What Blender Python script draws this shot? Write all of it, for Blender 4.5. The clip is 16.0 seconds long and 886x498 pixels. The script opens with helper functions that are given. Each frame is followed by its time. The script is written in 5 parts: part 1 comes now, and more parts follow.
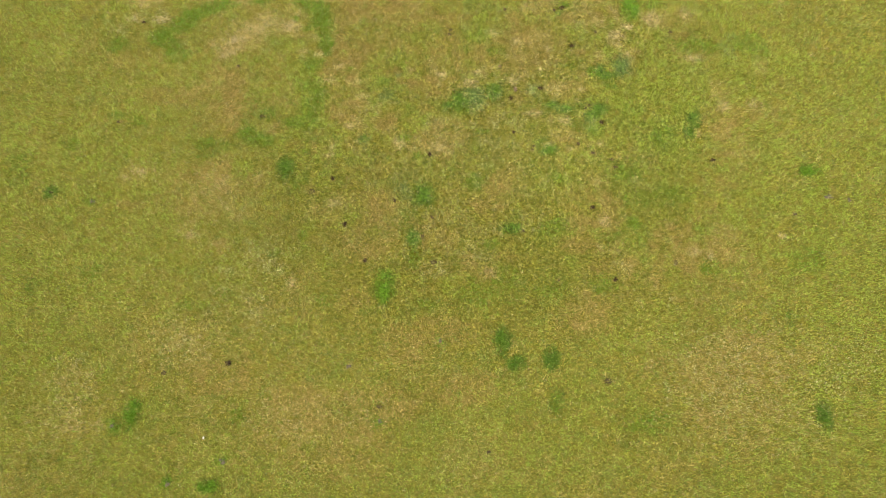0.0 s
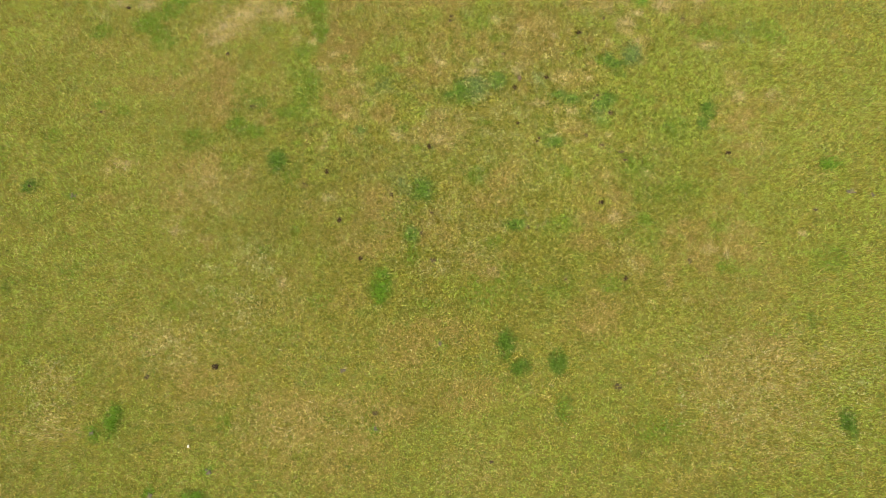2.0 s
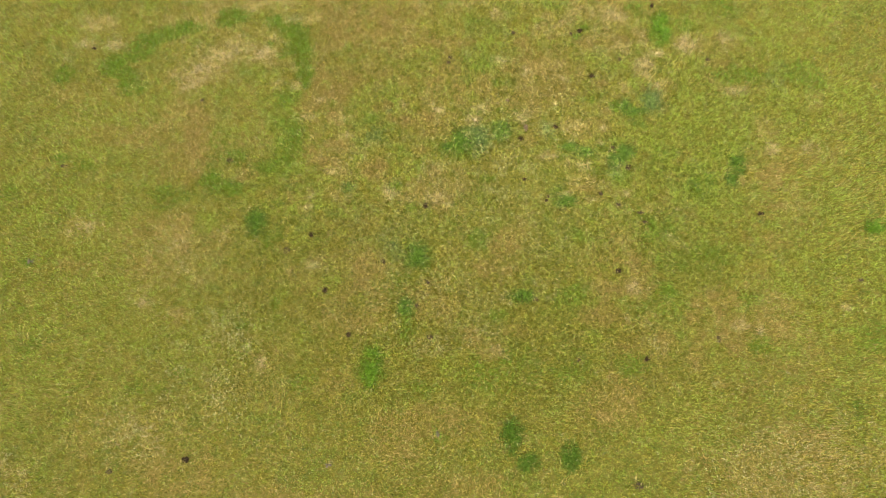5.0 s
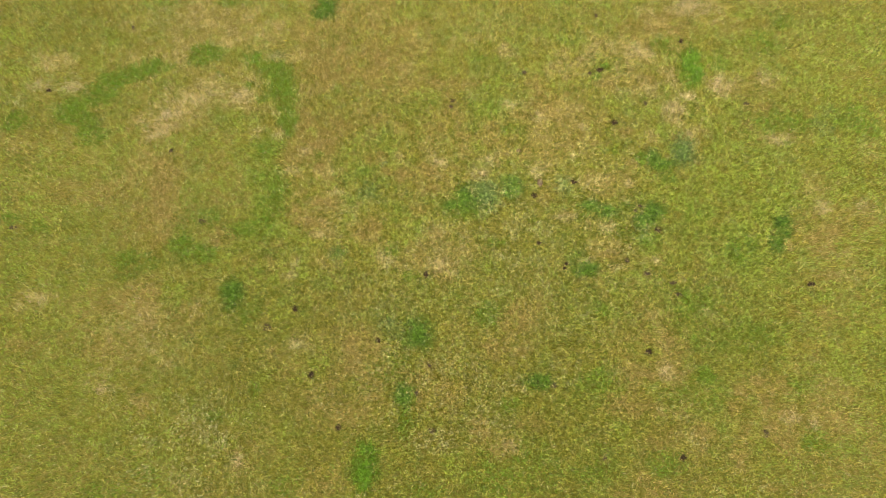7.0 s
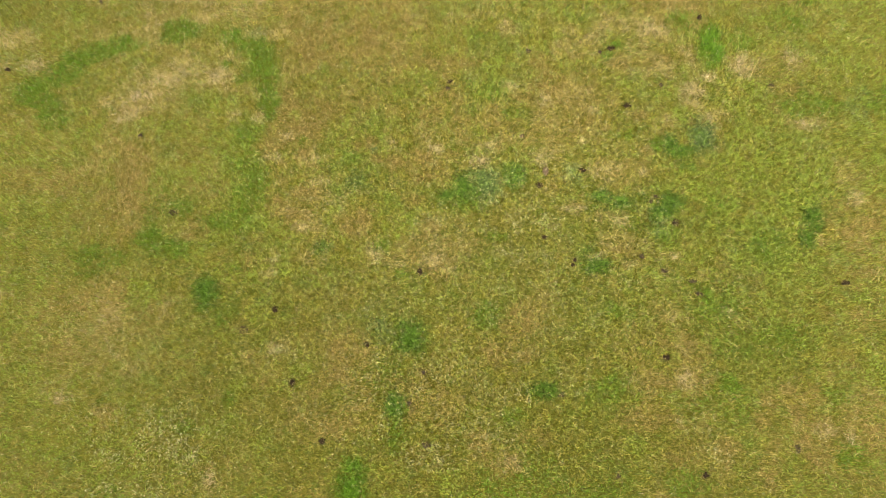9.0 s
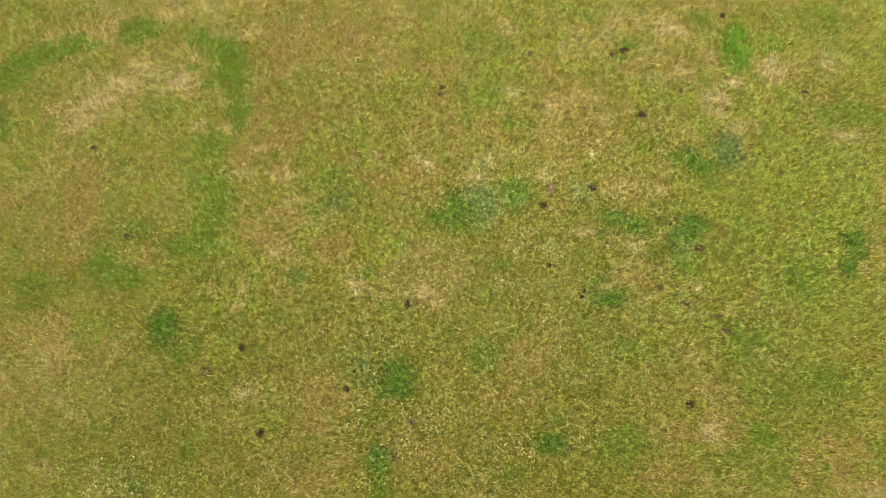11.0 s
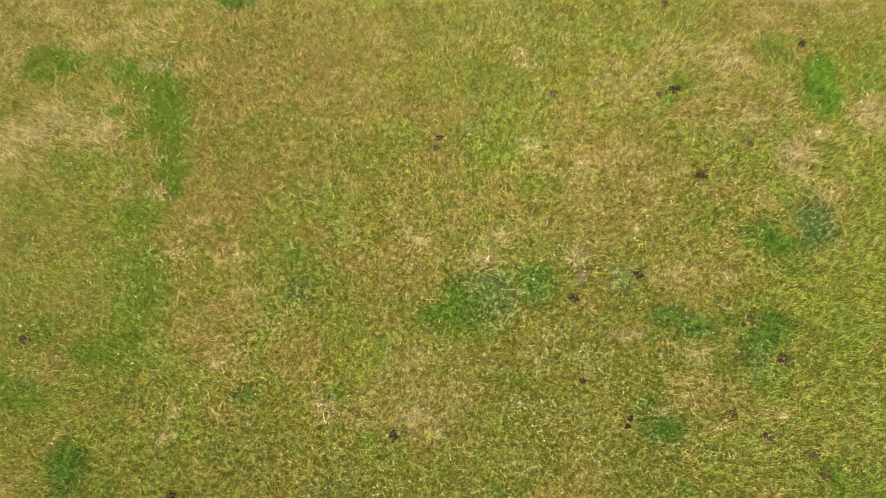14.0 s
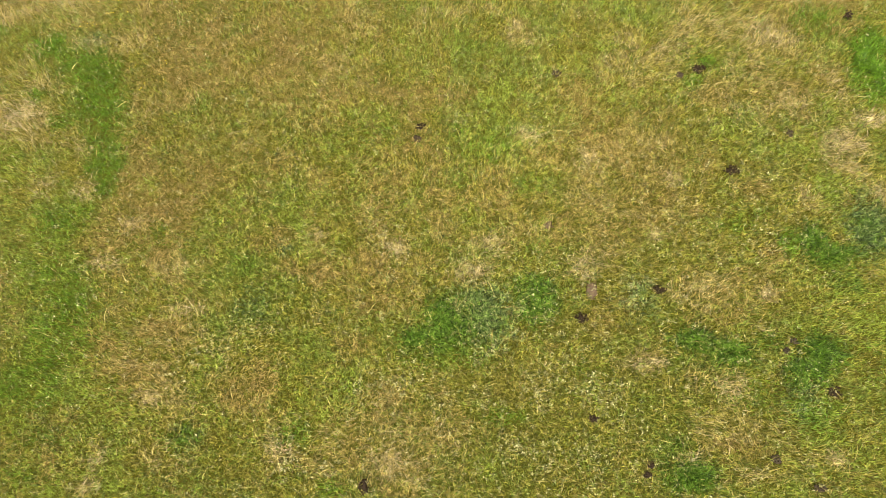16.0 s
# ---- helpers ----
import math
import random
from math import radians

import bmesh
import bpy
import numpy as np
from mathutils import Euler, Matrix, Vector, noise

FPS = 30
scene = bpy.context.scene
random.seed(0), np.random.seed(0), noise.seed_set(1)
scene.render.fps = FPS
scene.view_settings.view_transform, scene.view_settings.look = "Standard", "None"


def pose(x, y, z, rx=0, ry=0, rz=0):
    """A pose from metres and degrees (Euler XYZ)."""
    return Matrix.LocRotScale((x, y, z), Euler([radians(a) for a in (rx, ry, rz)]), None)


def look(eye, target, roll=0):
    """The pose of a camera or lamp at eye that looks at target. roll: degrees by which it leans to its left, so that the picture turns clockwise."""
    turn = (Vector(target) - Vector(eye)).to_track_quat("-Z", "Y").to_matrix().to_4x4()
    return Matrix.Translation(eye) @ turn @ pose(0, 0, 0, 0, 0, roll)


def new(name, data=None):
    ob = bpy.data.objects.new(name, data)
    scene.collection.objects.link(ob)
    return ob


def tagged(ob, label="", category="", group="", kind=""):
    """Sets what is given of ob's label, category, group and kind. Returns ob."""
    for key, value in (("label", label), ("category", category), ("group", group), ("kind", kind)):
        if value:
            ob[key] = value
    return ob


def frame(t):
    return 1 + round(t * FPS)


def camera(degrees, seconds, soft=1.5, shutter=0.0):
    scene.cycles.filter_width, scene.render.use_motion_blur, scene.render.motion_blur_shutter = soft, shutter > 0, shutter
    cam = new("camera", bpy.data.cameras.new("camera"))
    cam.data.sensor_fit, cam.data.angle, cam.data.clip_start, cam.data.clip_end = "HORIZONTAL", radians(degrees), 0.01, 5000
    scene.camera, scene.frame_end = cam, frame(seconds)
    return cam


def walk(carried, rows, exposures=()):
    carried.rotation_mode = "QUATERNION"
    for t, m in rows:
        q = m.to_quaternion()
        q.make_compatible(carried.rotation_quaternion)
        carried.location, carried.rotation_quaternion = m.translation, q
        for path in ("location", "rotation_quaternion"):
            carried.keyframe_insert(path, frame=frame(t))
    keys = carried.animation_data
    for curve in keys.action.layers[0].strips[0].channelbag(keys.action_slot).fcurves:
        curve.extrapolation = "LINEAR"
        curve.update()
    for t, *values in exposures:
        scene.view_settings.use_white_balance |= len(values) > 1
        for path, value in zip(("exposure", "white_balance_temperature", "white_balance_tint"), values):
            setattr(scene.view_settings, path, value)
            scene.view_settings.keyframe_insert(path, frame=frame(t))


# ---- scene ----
cam = camera(70.0, 16.0, soft=0.85)
PATH = [
    (0, (-0.109, -11.841, 23.154), (-0.158, -11.316, 21.225), -10.8),
    (0.5, (-0.118, -11.852, 22.788), (-0.166, -11.324, 20.859), -10.6),
    (1, (-0.1, -11.706, 22.499), (-0.15, -11.185, 20.568), -10.9),
    (1.5, (-0.152, -11.707, 22.169), (-0.2, -11.184, 20.239), -10.7),
    (2, (-0.178, -11.613, 21.851), (-0.225, -11.086, 19.922), -10.5),
    (2.5, (-0.105, -11.092, 21.569), (-0.154, -10.565, 19.641), -10.8),
    (3, (-0.121, -10.666, 21.316), (-0.166, -10.136, 19.388), -10.3),
    (3.5, (-0.089, -10.326, 21.059), (-0.134, -9.791, 19.132), -10.3),
    (4, (-0.058, -9.909, 20.761), (-0.103, -9.374, 18.834), -10.4),
    (4.2, (0.002, -9.679, 20.676), (-0.047, -9.147, 18.749), -10.8),
    (6.3, (0.262, -6.621, 18.808), (0.201, -6.107, 16.876), -12.5),
    (6.5, (0.21, -6.328, 18.619), (0.155, -5.814, 16.687), -11.9),
    (7, (0.177, -5.687, 18.102), (0.126, -5.176, 16.17), -11.6),
    (7.5, (0.128, -5.444, 17.699), (0.078, -4.932, 15.766), -11.4),
    (8, (0.089, -5.489, 17.29), (0.043, -4.975, 15.358), -10.9),
    (8.2, (0.111, -5.534, 17.094), (0.063, -5.018, 15.162), -11.1),
    (10.3, (0.173, -4.74, 15.25), (0.148, -4.229, 13.317), -8.7),
    (10.5, (0.224, -4.592, 15.067), (0.196, -4.079, 13.134), -8.9),
    (11, (0.319, -4.262, 14.532), (0.287, -3.745, 12.6), -9.4),
    (11.5, (0.337, -3.724, 13.973), (0.308, -3.216, 12.039), -9.1),
    (12, (0.463, -2.92, 13.391), (0.435, -2.408, 11.458), -9.2),
    (12.5, (0.576, -2.428, 12.855), (0.547, -1.917, 10.921), -9.3),
    (13, (0.475, -2.302, 12.37), (0.449, -1.79, 10.437), -9.1),
    (13.5, (0.419, -1.784, 11.91), (0.395, -1.275, 9.976), -8.8),
    (14, (0.486, -1.411, 11.424), (0.458, -0.896, 9.492), -9.2),
    (14.5, (0.481, -1.395, 10.938), (0.457, -0.875, 9.007), -8.7),
    (15, (0.459, -1.142, 10.491), (0.446, -0.632, 8.557), -7.6),
    (15.5, (0.602, -0.912, 10.014), (0.588, -0.396, 8.082), -7.8),
    (16, (0.679, -0.809, 9.563), (0.667, -0.292, 7.631), -7.5),
]
walk(cam, [(t, look(eye, target, roll)) for t, eye, target, roll in PATH])

# ---- light: a bright overcast summer day ----
SUN_HEIGHT, SUN_TURN = 66, 204
world = bpy.data.worlds.new("world")
scene.world = world
world.use_nodes = True
sky = world.node_tree.nodes.new("ShaderNodeTexSky")
sky.sky_type, sky.sun_disc = "NISHITA", False
sky.sun_elevation, sky.sun_rotation = radians(SUN_HEIGHT), radians(SUN_TURN)
back = world.node_tree.nodes["Background"]
back.inputs["Strength"].default_value = 0.085
grey = world.node_tree.nodes.new("ShaderNodeHueSaturation")  # thin cloud over the blue
grey.inputs["Saturation"].default_value = 0.3
world.node_tree.links.new(sky.outputs["Color"], grey.inputs["Color"])
world.node_tree.links.new(grey.outputs["Color"], back.inputs["Color"])
sun_data = bpy.data.lights.new("sun", "SUN")
sun_data.energy, sun_data.angle, sun_data.color = 4.0, radians(5), (1.0, 0.945, 0.80)
sun = new("sun", sun_data)
sun.matrix_world = look((60 * math.sin(radians(SUN_TURN)), 60 * math.cos(radians(SUN_TURN)), 60 * math.tan(radians(SUN_HEIGHT))), (0, 0, 0))
scene.view_settings.exposure = 1.56


# ---- materials ----
def material(name, rough=0.6):
    mat = bpy.data.materials.new(name)
    mat.use_nodes = True
    tree = mat.node_tree
    shader = tree.nodes["Principled BSDF"]
    shader.inputs["Roughness"].default_value = rough
    return mat, tree, shader


def ramp(tree, source, stops):
    node = tree.nodes.new("ShaderNodeValToRGB")
    while len(node.color_ramp.elements) < len(stops):
        node.color_ramp.elements.new(0.5)
    for element, (place, colour) in zip(node.color_ramp.elements, stops):
        element.position, element.color = place, (*colour, 1)
    tree.links.new(source, node.inputs["Fac"])
    return node.outputs["Color"]


def grain(tree, scale, detail=4.0, rough=0.6):
    node = tree.nodes.new("ShaderNodeTexNoise")
    node.inputs["Scale"].default_value, node.inputs["Detail"].default_value = scale, detail
    node.inputs["Roughness"].default_value = rough
    where = tree.nodes.new("ShaderNodeNewGeometry")
    tree.links.new(where.outputs["Position"], node.inputs["Vector"])
    return node.outputs["Fac"]


def away_from_middle(tree):
    """0 in the rough tufty middle of the pasture, 1 out where tone contrast and painted gap shade fade."""
    where = tree.nodes.new("ShaderNodeNewGeometry")
    moved = tree.nodes.new("ShaderNodeVectorMath")
    moved.operation = "ADD"
    moved.inputs[1].default_value = (-1.5, 1.0, 0.0)
    scaled = tree.nodes.new("ShaderNodeVectorMath")
    scaled.operation = "MULTIPLY"
    scaled.inputs[1].default_value = (0.042, 0.056, 0.0)
    length = tree.nodes.new("ShaderNodeVectorMath")
    length.operation = "LENGTH"
    tree.links.new(where.outputs["Position"], moved.inputs[0])
    tree.links.new(moved.outputs["Vector"], scaled.inputs[0])
    tree.links.new(scaled.outputs["Vector"], length.inputs[0])
    wavy = tree.nodes.new("ShaderNodeMath")
    wavy.operation = "MULTIPLY_ADD"
    wavy.inputs[1].default_value, wavy.inputs[2].default_value = 0.5, -0.25
    tree.links.new(grain(tree, 0.25, 3), wavy.inputs[0])
    total = tree.nodes.new("ShaderNodeMath")
    total.operation = "ADD"
    tree.links.new(length.outputs["Value"], total.inputs[0])
    tree.links.new(wavy.outputs["Value"], total.inputs[1])
    return ramp(tree, total.outputs["Value"], [(0.24, (0.0, 0.0, 0.0)), (0.56, (1.0, 1.0, 1.0))])


def blade_material(name, dark, mid, light, rough=0.45, glow=0.15):
    """Leaf and stalk: every blade its own tone, glint and tuft shade put into the colour, a little light passing
    through.
    """
    mat, tree, shader = material(name, rough)
    info = tree.nodes.new("ShaderNodeNewGeometry")
    # the last stop paints a pale leaf glint on the lightest blades
    tone = ramp(tree, info.outputs["Random Per Island"], [(0.0, tuple(0.55 * c for c in dark)), (0.36, mid), (0.85, light), (1.0, tuple(min(0.8, 1.6 * c + 0.025) for c in light))])
    mottled = tree.nodes.new("ShaderNodeMix")
    mottled.data_type, mottled.blend_type = "RGBA", "MULTIPLY"
    mottled.inputs["Factor"].default_value = 1.0
    even = tree.nodes.new("ShaderNodeMix")  # blade tones flattened away from the middle
    even.data_type = "RGBA"
    tree.links.new(ramp(tree, away_from_middle(tree), [(0.0, (0.0, 0.0, 0.0)), (1.0, (0.3, 0.3, 0.3))]), even.inputs["Factor"])
    tree.links.new(tone, even.inputs["A"])
    even.inputs["B"].default_value = (*(0.68 * m + 0.32 * h for m, h in zip(mid, light)), 1)
    tree.links.new(even.outputs["Result"], mottled.inputs["A"])
    # noise sets shaded gaps and lit crowns of tufts into the colour, weaker outward
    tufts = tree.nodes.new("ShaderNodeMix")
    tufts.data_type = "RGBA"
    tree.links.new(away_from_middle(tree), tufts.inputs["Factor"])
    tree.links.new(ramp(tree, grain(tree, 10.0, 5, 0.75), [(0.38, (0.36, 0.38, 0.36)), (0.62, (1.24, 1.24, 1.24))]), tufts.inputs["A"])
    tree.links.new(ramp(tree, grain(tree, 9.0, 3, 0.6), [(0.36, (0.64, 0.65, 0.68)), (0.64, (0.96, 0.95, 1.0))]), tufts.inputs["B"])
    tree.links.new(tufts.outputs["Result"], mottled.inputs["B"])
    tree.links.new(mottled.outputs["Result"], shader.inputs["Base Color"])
    shader.inputs["Specular IOR Level"].default_value = 0.12
    through_leaf = tree.nodes.new("ShaderNodeBsdfTranslucent")
    tree.links.new(mottled.outputs["Result"], through_leaf.inputs["Color"])
    both = tree.nodes.new("ShaderNodeMixShader")
    both.inputs["Fac"].default_value = glow
    tree.links.new(shader.outputs["BSDF"], both.inputs[1])
    tree.links.new(through_leaf.outputs["BSDF"], both.inputs[2])
    tree.links.new(both.outputs["Shader"], tree.nodes["Material Output"].inputs["Surface"])
    return mat


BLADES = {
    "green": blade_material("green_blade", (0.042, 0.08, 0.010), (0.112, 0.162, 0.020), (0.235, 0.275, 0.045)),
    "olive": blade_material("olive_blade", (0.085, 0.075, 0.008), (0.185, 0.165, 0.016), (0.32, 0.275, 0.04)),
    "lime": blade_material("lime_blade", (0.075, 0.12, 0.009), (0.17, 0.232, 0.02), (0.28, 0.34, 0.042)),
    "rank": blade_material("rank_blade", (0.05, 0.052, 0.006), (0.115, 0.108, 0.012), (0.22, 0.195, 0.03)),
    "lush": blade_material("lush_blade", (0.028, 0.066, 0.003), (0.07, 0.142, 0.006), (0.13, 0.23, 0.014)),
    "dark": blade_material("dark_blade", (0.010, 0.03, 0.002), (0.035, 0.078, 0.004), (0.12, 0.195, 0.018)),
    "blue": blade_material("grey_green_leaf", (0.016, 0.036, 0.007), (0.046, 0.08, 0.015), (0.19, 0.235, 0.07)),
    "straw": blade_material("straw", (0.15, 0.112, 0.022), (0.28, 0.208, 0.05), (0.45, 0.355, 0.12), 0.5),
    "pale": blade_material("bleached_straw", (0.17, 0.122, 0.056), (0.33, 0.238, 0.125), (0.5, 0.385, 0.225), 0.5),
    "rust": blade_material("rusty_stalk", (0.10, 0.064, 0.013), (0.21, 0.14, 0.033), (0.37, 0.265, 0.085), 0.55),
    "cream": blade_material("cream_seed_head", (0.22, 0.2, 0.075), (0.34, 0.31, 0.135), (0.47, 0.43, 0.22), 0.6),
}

ground_mat, tree, shader = material("matted_turf", 0.95)
shader.inputs["Specular IOR Level"].default_value = 0.0
mix = tree.nodes.new("ShaderNodeMix")
mix.data_type = "RGBA"
tree.links.new(ramp(tree, grain(tree, 0.35, 6), [(0.35, (0.0, 0.0, 0.0)), (0.65, (1.0, 1.0, 1.0))]), mix.inputs["Factor"])
# the dark stops put the shade between blades into the turf colour
tree.links.new(ramp(tree, grain(tree, 42.0, 5, 0.8), [(0.36, (0.012, 0.012, 0.002)), (0.54, (0.055, 0.05, 0.007)), (0.68, (0.19, 0.16, 0.026))]), mix.inputs["A"])
tree.links.new(ramp(tree, grain(tree, 48.0, 5, 0.8), [(0.36, (0.010, 0.013, 0.002)), (0.54, (0.048, 0.056, 0.008)), (0.68, (0.16, 0.17, 0.024))]), mix.inputs["B"])
# out in the wider pasture the sward itself is the surface, and the gap shade fades out
wide = tree.nodes.new("ShaderNodeMix")
wide.data_type = "RGBA"
tree.links.new(away_from_middle(tree), wide.inputs["Factor"])
tree.links.new(mix.outputs["Result"], wide.inputs["A"])
tree.links.new(ramp(tree, grain(tree, 2.4, 14, 0.82), [(0.3, (0.036, 0.037, 0.007)), (0.5, (0.072, 0.067, 0.012)), (0.72, (0.13, 0.106, 0.033))]), wide.inputs["B"])
tree.links.new(wide.outputs["Result"], shader.inputs["Base Color"])
bump = tree.nodes.new("ShaderNodeBump")
bump.inputs["Strength"].default_value, bump.inputs["Distance"].default_value = 0.6, 0.05
tree.links.new(grain(tree, 30.0, 6, 0.7), bump.inputs["Height"])
tree.links.new(bump.outputs["Normal"], shader.inputs["Normal"])


def lumpy_material(name, dark, light, scale, rough, depth):
    mat, tree, shader = material(name, rough)
    shader.inputs["Specular IOR Level"].default_value = 0.5 * (1 - rough)
    tree.links.new(ramp(tree, grain(tree, scale, 6, 0.7), [(0.3, dark), (0.7, light)]), shader.inputs["Base Color"])
    bump = tree.nodes.new("ShaderNodeBump")
    bump.inputs["Strength"].default_value, bump.inputs["Distance"].default_value = 0.8, depth
    tree.links.new(grain(tree, scale * 2, 6, 0.7), bump.inputs["Height"])
    tree.links.new(bump.outputs["Normal"], shader.inputs["Normal"])
    return mat


dung_mat = lumpy_material("dark_dung", (0.010, 0.007, 0.004), (0.045, 0.03, 0.018), 45, 0.95, 0.01)
dry_dung_mat = lumpy_material("weathered_dung", (0.022, 0.016, 0.010), (0.075, 0.056, 0.034), 45, 0.95, 0.01)
crust_mat = lumpy_material("bleached_dung", (0.042, 0.034, 0.023), (0.115, 0.093, 0.068), 40, 0.95, 0.01)
earth_mat = lumpy_material("bare_earth", (0.055, 0.036, 0.021), (0.125, 0.085, 0.053), 30, 0.95, 0.01)
stone_mat = lumpy_material("pale_stone", (0.3, 0.28, 0.24), (0.5, 0.48, 0.43), 25, 0.8, 0.006)
petal_mat = lumpy_material("yellow_petal", (0.75, 0.5, 0.01), (0.85, 0.64, 0.03), 60, 0.35, 0.001)
stem_mat = lumpy_material("green_stem", (0.06, 0.11, 0.02), (0.11, 0.17, 0.03), 60, 0.6, 0.001)


# ---- the lie of the land and of its growth ----
def lattice(ix, iy, seed):
    n = (ix * 374761393 + iy * 668265263 + seed * 974634777) & 0xFFFFFFFF
    n = ((n ^ (n >> 13)) * 1274126177) & 0xFFFFFFFF
    return ((n ^ (n >> 16)) & 0xFFFFFF) / float(0xFFFFFF)


def smooth_noise(x, y, size, seed):
    """Value noise from 0 to 1 with lumps of that size in metres."""
    x, y = np.asarray(x) / size, np.asarray(y) / size
    ix, iy = np.floor(x).astype(np.int64), np.floor(y).astype(np.int64)
    u, v = x - ix, y - iy
    u, v = u * u * (3 - 2 * u), v * v * (3 - 2 * v)
    low = lattice(ix, iy, seed) * (1 - u) + lattice(ix + 1, iy, seed) * u
    high = lattice(ix, iy + 1, seed) * (1 - u) + lattice(ix + 1, iy + 1, seed) * u
    return low * (1 - v) + high * v


def clouds(x, y, size, seed, octaves=4):
    total, weight = 0.0, 0.0
    for k in range(octaves):
        total = total + smooth_noise(x, y, size / 2 ** k, seed + k) * 0.6 ** k
        weight += 0.6 ** k
    return total / weight


def height(x, y):
    """Gentle swells and tufty unevenness of the pasture."""
    return -0.045 + 0.10 * (clouds(x, y, 6.0, 11) - 0.5) + 0.07 * (clouds(x, y, 0.7, 23, 3) - 0.5)


PATCHES = {}


def patch(kind, x, y, across, along, turn, weight=1.0):
    """A stand of one kind of growth: an ellipse with a ragged edge."""
    PATCHES.setdefault(kind, []).append((x, y, across, along, radians(turn), weight))


def ragged_edge(x, y):
    return 0.6 * (clouds(x, y, 0.6, 71, 3) - 0.5) + 0.6 * (clouds(x, y, 0.2, 75, 2) - 0.5)


def cover(kind, x, y, ragged=None):
    """How much of that kind grows at each place, from 0 to 1."""
    total = np.zeros(len(x))
    if ragged is None:
        ragged = ragged_edge(x, y)
    for px, py, across, along, turn, weight in PATCHES.get(kind, ()):
        reach = 2.2 * max(across, along)
        near = np.nonzero((abs(x - px) < reach) & (abs(y - py) < reach))[0]
        dx, dy = x[near] - px, y[near] - py
        u = (dx * math.cos(turn) + dy * math.sin(turn)) / across
        v = (dy * math.cos(turn) - dx * math.sin(turn)) / along
        d = np.sqrt(u * u + v * v) + 1.1 * ragged[near]
        total[near] = np.maximum(total[near], weight * np.clip((1.4 - d) / 0.9, 0, 1))
    return total


# growth: kind, place, half widths, turn, strength
patch("lush", -4.95, 5.42, 0.4, 0.38, -7)
patch("lush", -4.74, 4.91, 0.29, 0.27, -7)
patch("lush", -5.18, 5.02, 0.3, 0.32, -7, 0.6)
patch("lush", -5.93, 6.21, 0.26, 0.21, -7)
patch("lush", -5.67, 5.9, 0.22, 0.13, -7, 0.9)
patch("lush", -6.02, 5.23, 0.13, 0.09, -7)
patch("lush", -4.75, 3.72, 0.21, 0.25, -7, 0.8)
patch("lush", -4.78, 3.43, 0.14, 0.12, -7, 0.8)
patch("lush", -5.28, 1.24, 0.36, 0.21, -6, 0.32)
patch("lush", -5.44, 0.91, 0.44, 0.22, -6, 0.25)
patch("lush", -5.63, 0.5, 0.31, 0.17, -6, 0.3)
patch("lush", -6.1, 0.29, 0.26, 0.17, -6, 0.35)
patch("lush", -5.6, 4.7, 0.18, 0.15, -7, 0.5)
patch("lush", -4.76, 4.18, 0.29, 0.21, -7, 0.4)
patch("lush", 7.98, 4.14, 0.27, 0.58, -7)
patch("lush", 8.05, 3.72, 0.18, 0.21, -7)
patch("lush", 5.91, 1.25, 0.13, 0.18, -6, 0.7)
patch("lush", -11.89, 5.07, 0.42, 0.37, -7)
patch("lush", -11.4, 4.61, 0.38, 0.3, -7, 0.7)
patch("lush", -10.98, 5.57, 0.5, 0.37, -7, 0.6)
patch("lush", -10.52, 5.93, 0.46, 0.25, -7)
patch("lush", -10.06, 6.18, 0.42, 0.21, -7)
patch("lush", -9.59, 6.29, 0.38, 0.21, -7, 0.8)
patch("lush", -9.12, 6.31, 0.5, 0.21, -7, 0.6)
patch("lush", -11.19, 4.09, 0.49, 0.3, -7, 0.45)
patch("lush", -7.42, 6.64, 0.5, 0.25, -7)
patch("lush", -7.7, 6.4, 0.38, 0.21, -7, 0.7)
patch("lush", -5.82, 6.12, 0.3, 0.25, -7)
patch("lush", -5.18, 5.66, 0.41, 0.29, -7)
patch("lush", -4.83, 5.11, 0.33, 0.3, -7)
patch("lush", -4.85, 4.4, 0.28, 0.4, -7, 0.6)
patch("lush", -4.78, 3.8, 0.27, 0.29, -7, 0.6)
patch("lush", -8.2, 0.08, 0.32, 0.25, -6, 0.6)
patch("lush", -7.59, -0.25, 0.49, 0.21, -6, 0.65)
patch("lush", -13.85, 4.91, 0.34, 0.33, -7, 0.6)
patch("lush", -13.67, 1.54, 0.29, 0.15, -6, 0.6)
patch("lush", 7.97, 4.09, 0.29, 0.59, -7)
patch("lush", 6.5, -5.28, 0.27, 0.22, -6, 0.5)
patch("lush", -6.74, 8.42, 0.31, 0.13, -8, 0.5)
patch("lush", -3.03, -6.72, 0.28, 0.56, -5, 0.8)
patch("lush", -3.03, -6.82, 0.26, 0.43, -6, 0.5)
patch("lush", 2.79, -11.58, 0.2, 0.27, -5, 0.35)
patch("lush", -9.68, -13.26, 0.28, 0.17, -5, 0.6)
patch("lush", -12.47, -10.55, 0.25, 0.36, -5, 0.4)
patch("lush", -1.76, -5.07, 0.22, 0.27, -6, 0.35)
patch("lush", -5.38, 5.8, 0.29, 0.39, -7, 0.5)
patch("lush", -4.77, 4.34, 0.39, 0.26, -7, 0.24)
patch("lush", -5.46, 3.02, 0.39, 0.21, -7, 0.24)
patch("lush", -5.59, 2.74, 0.37, 0.24, -6, 0.24)
patch("lush", -5.79, 3.06, 0.21, 0.14, -7, 0.24)
patch("lush", -5.4, 1.88, 0.38, 0.41, -6, 0.24)
patch("lush", -5.74, 0.13, 0.35, 0.17, -6, 0.24)
patch("lush", -5.03, 1.48, 0.27, 0.27, -6, 0.24)
patch("lush", 1.52, 5.22, 0.31, 0.14, -7, 0.24)
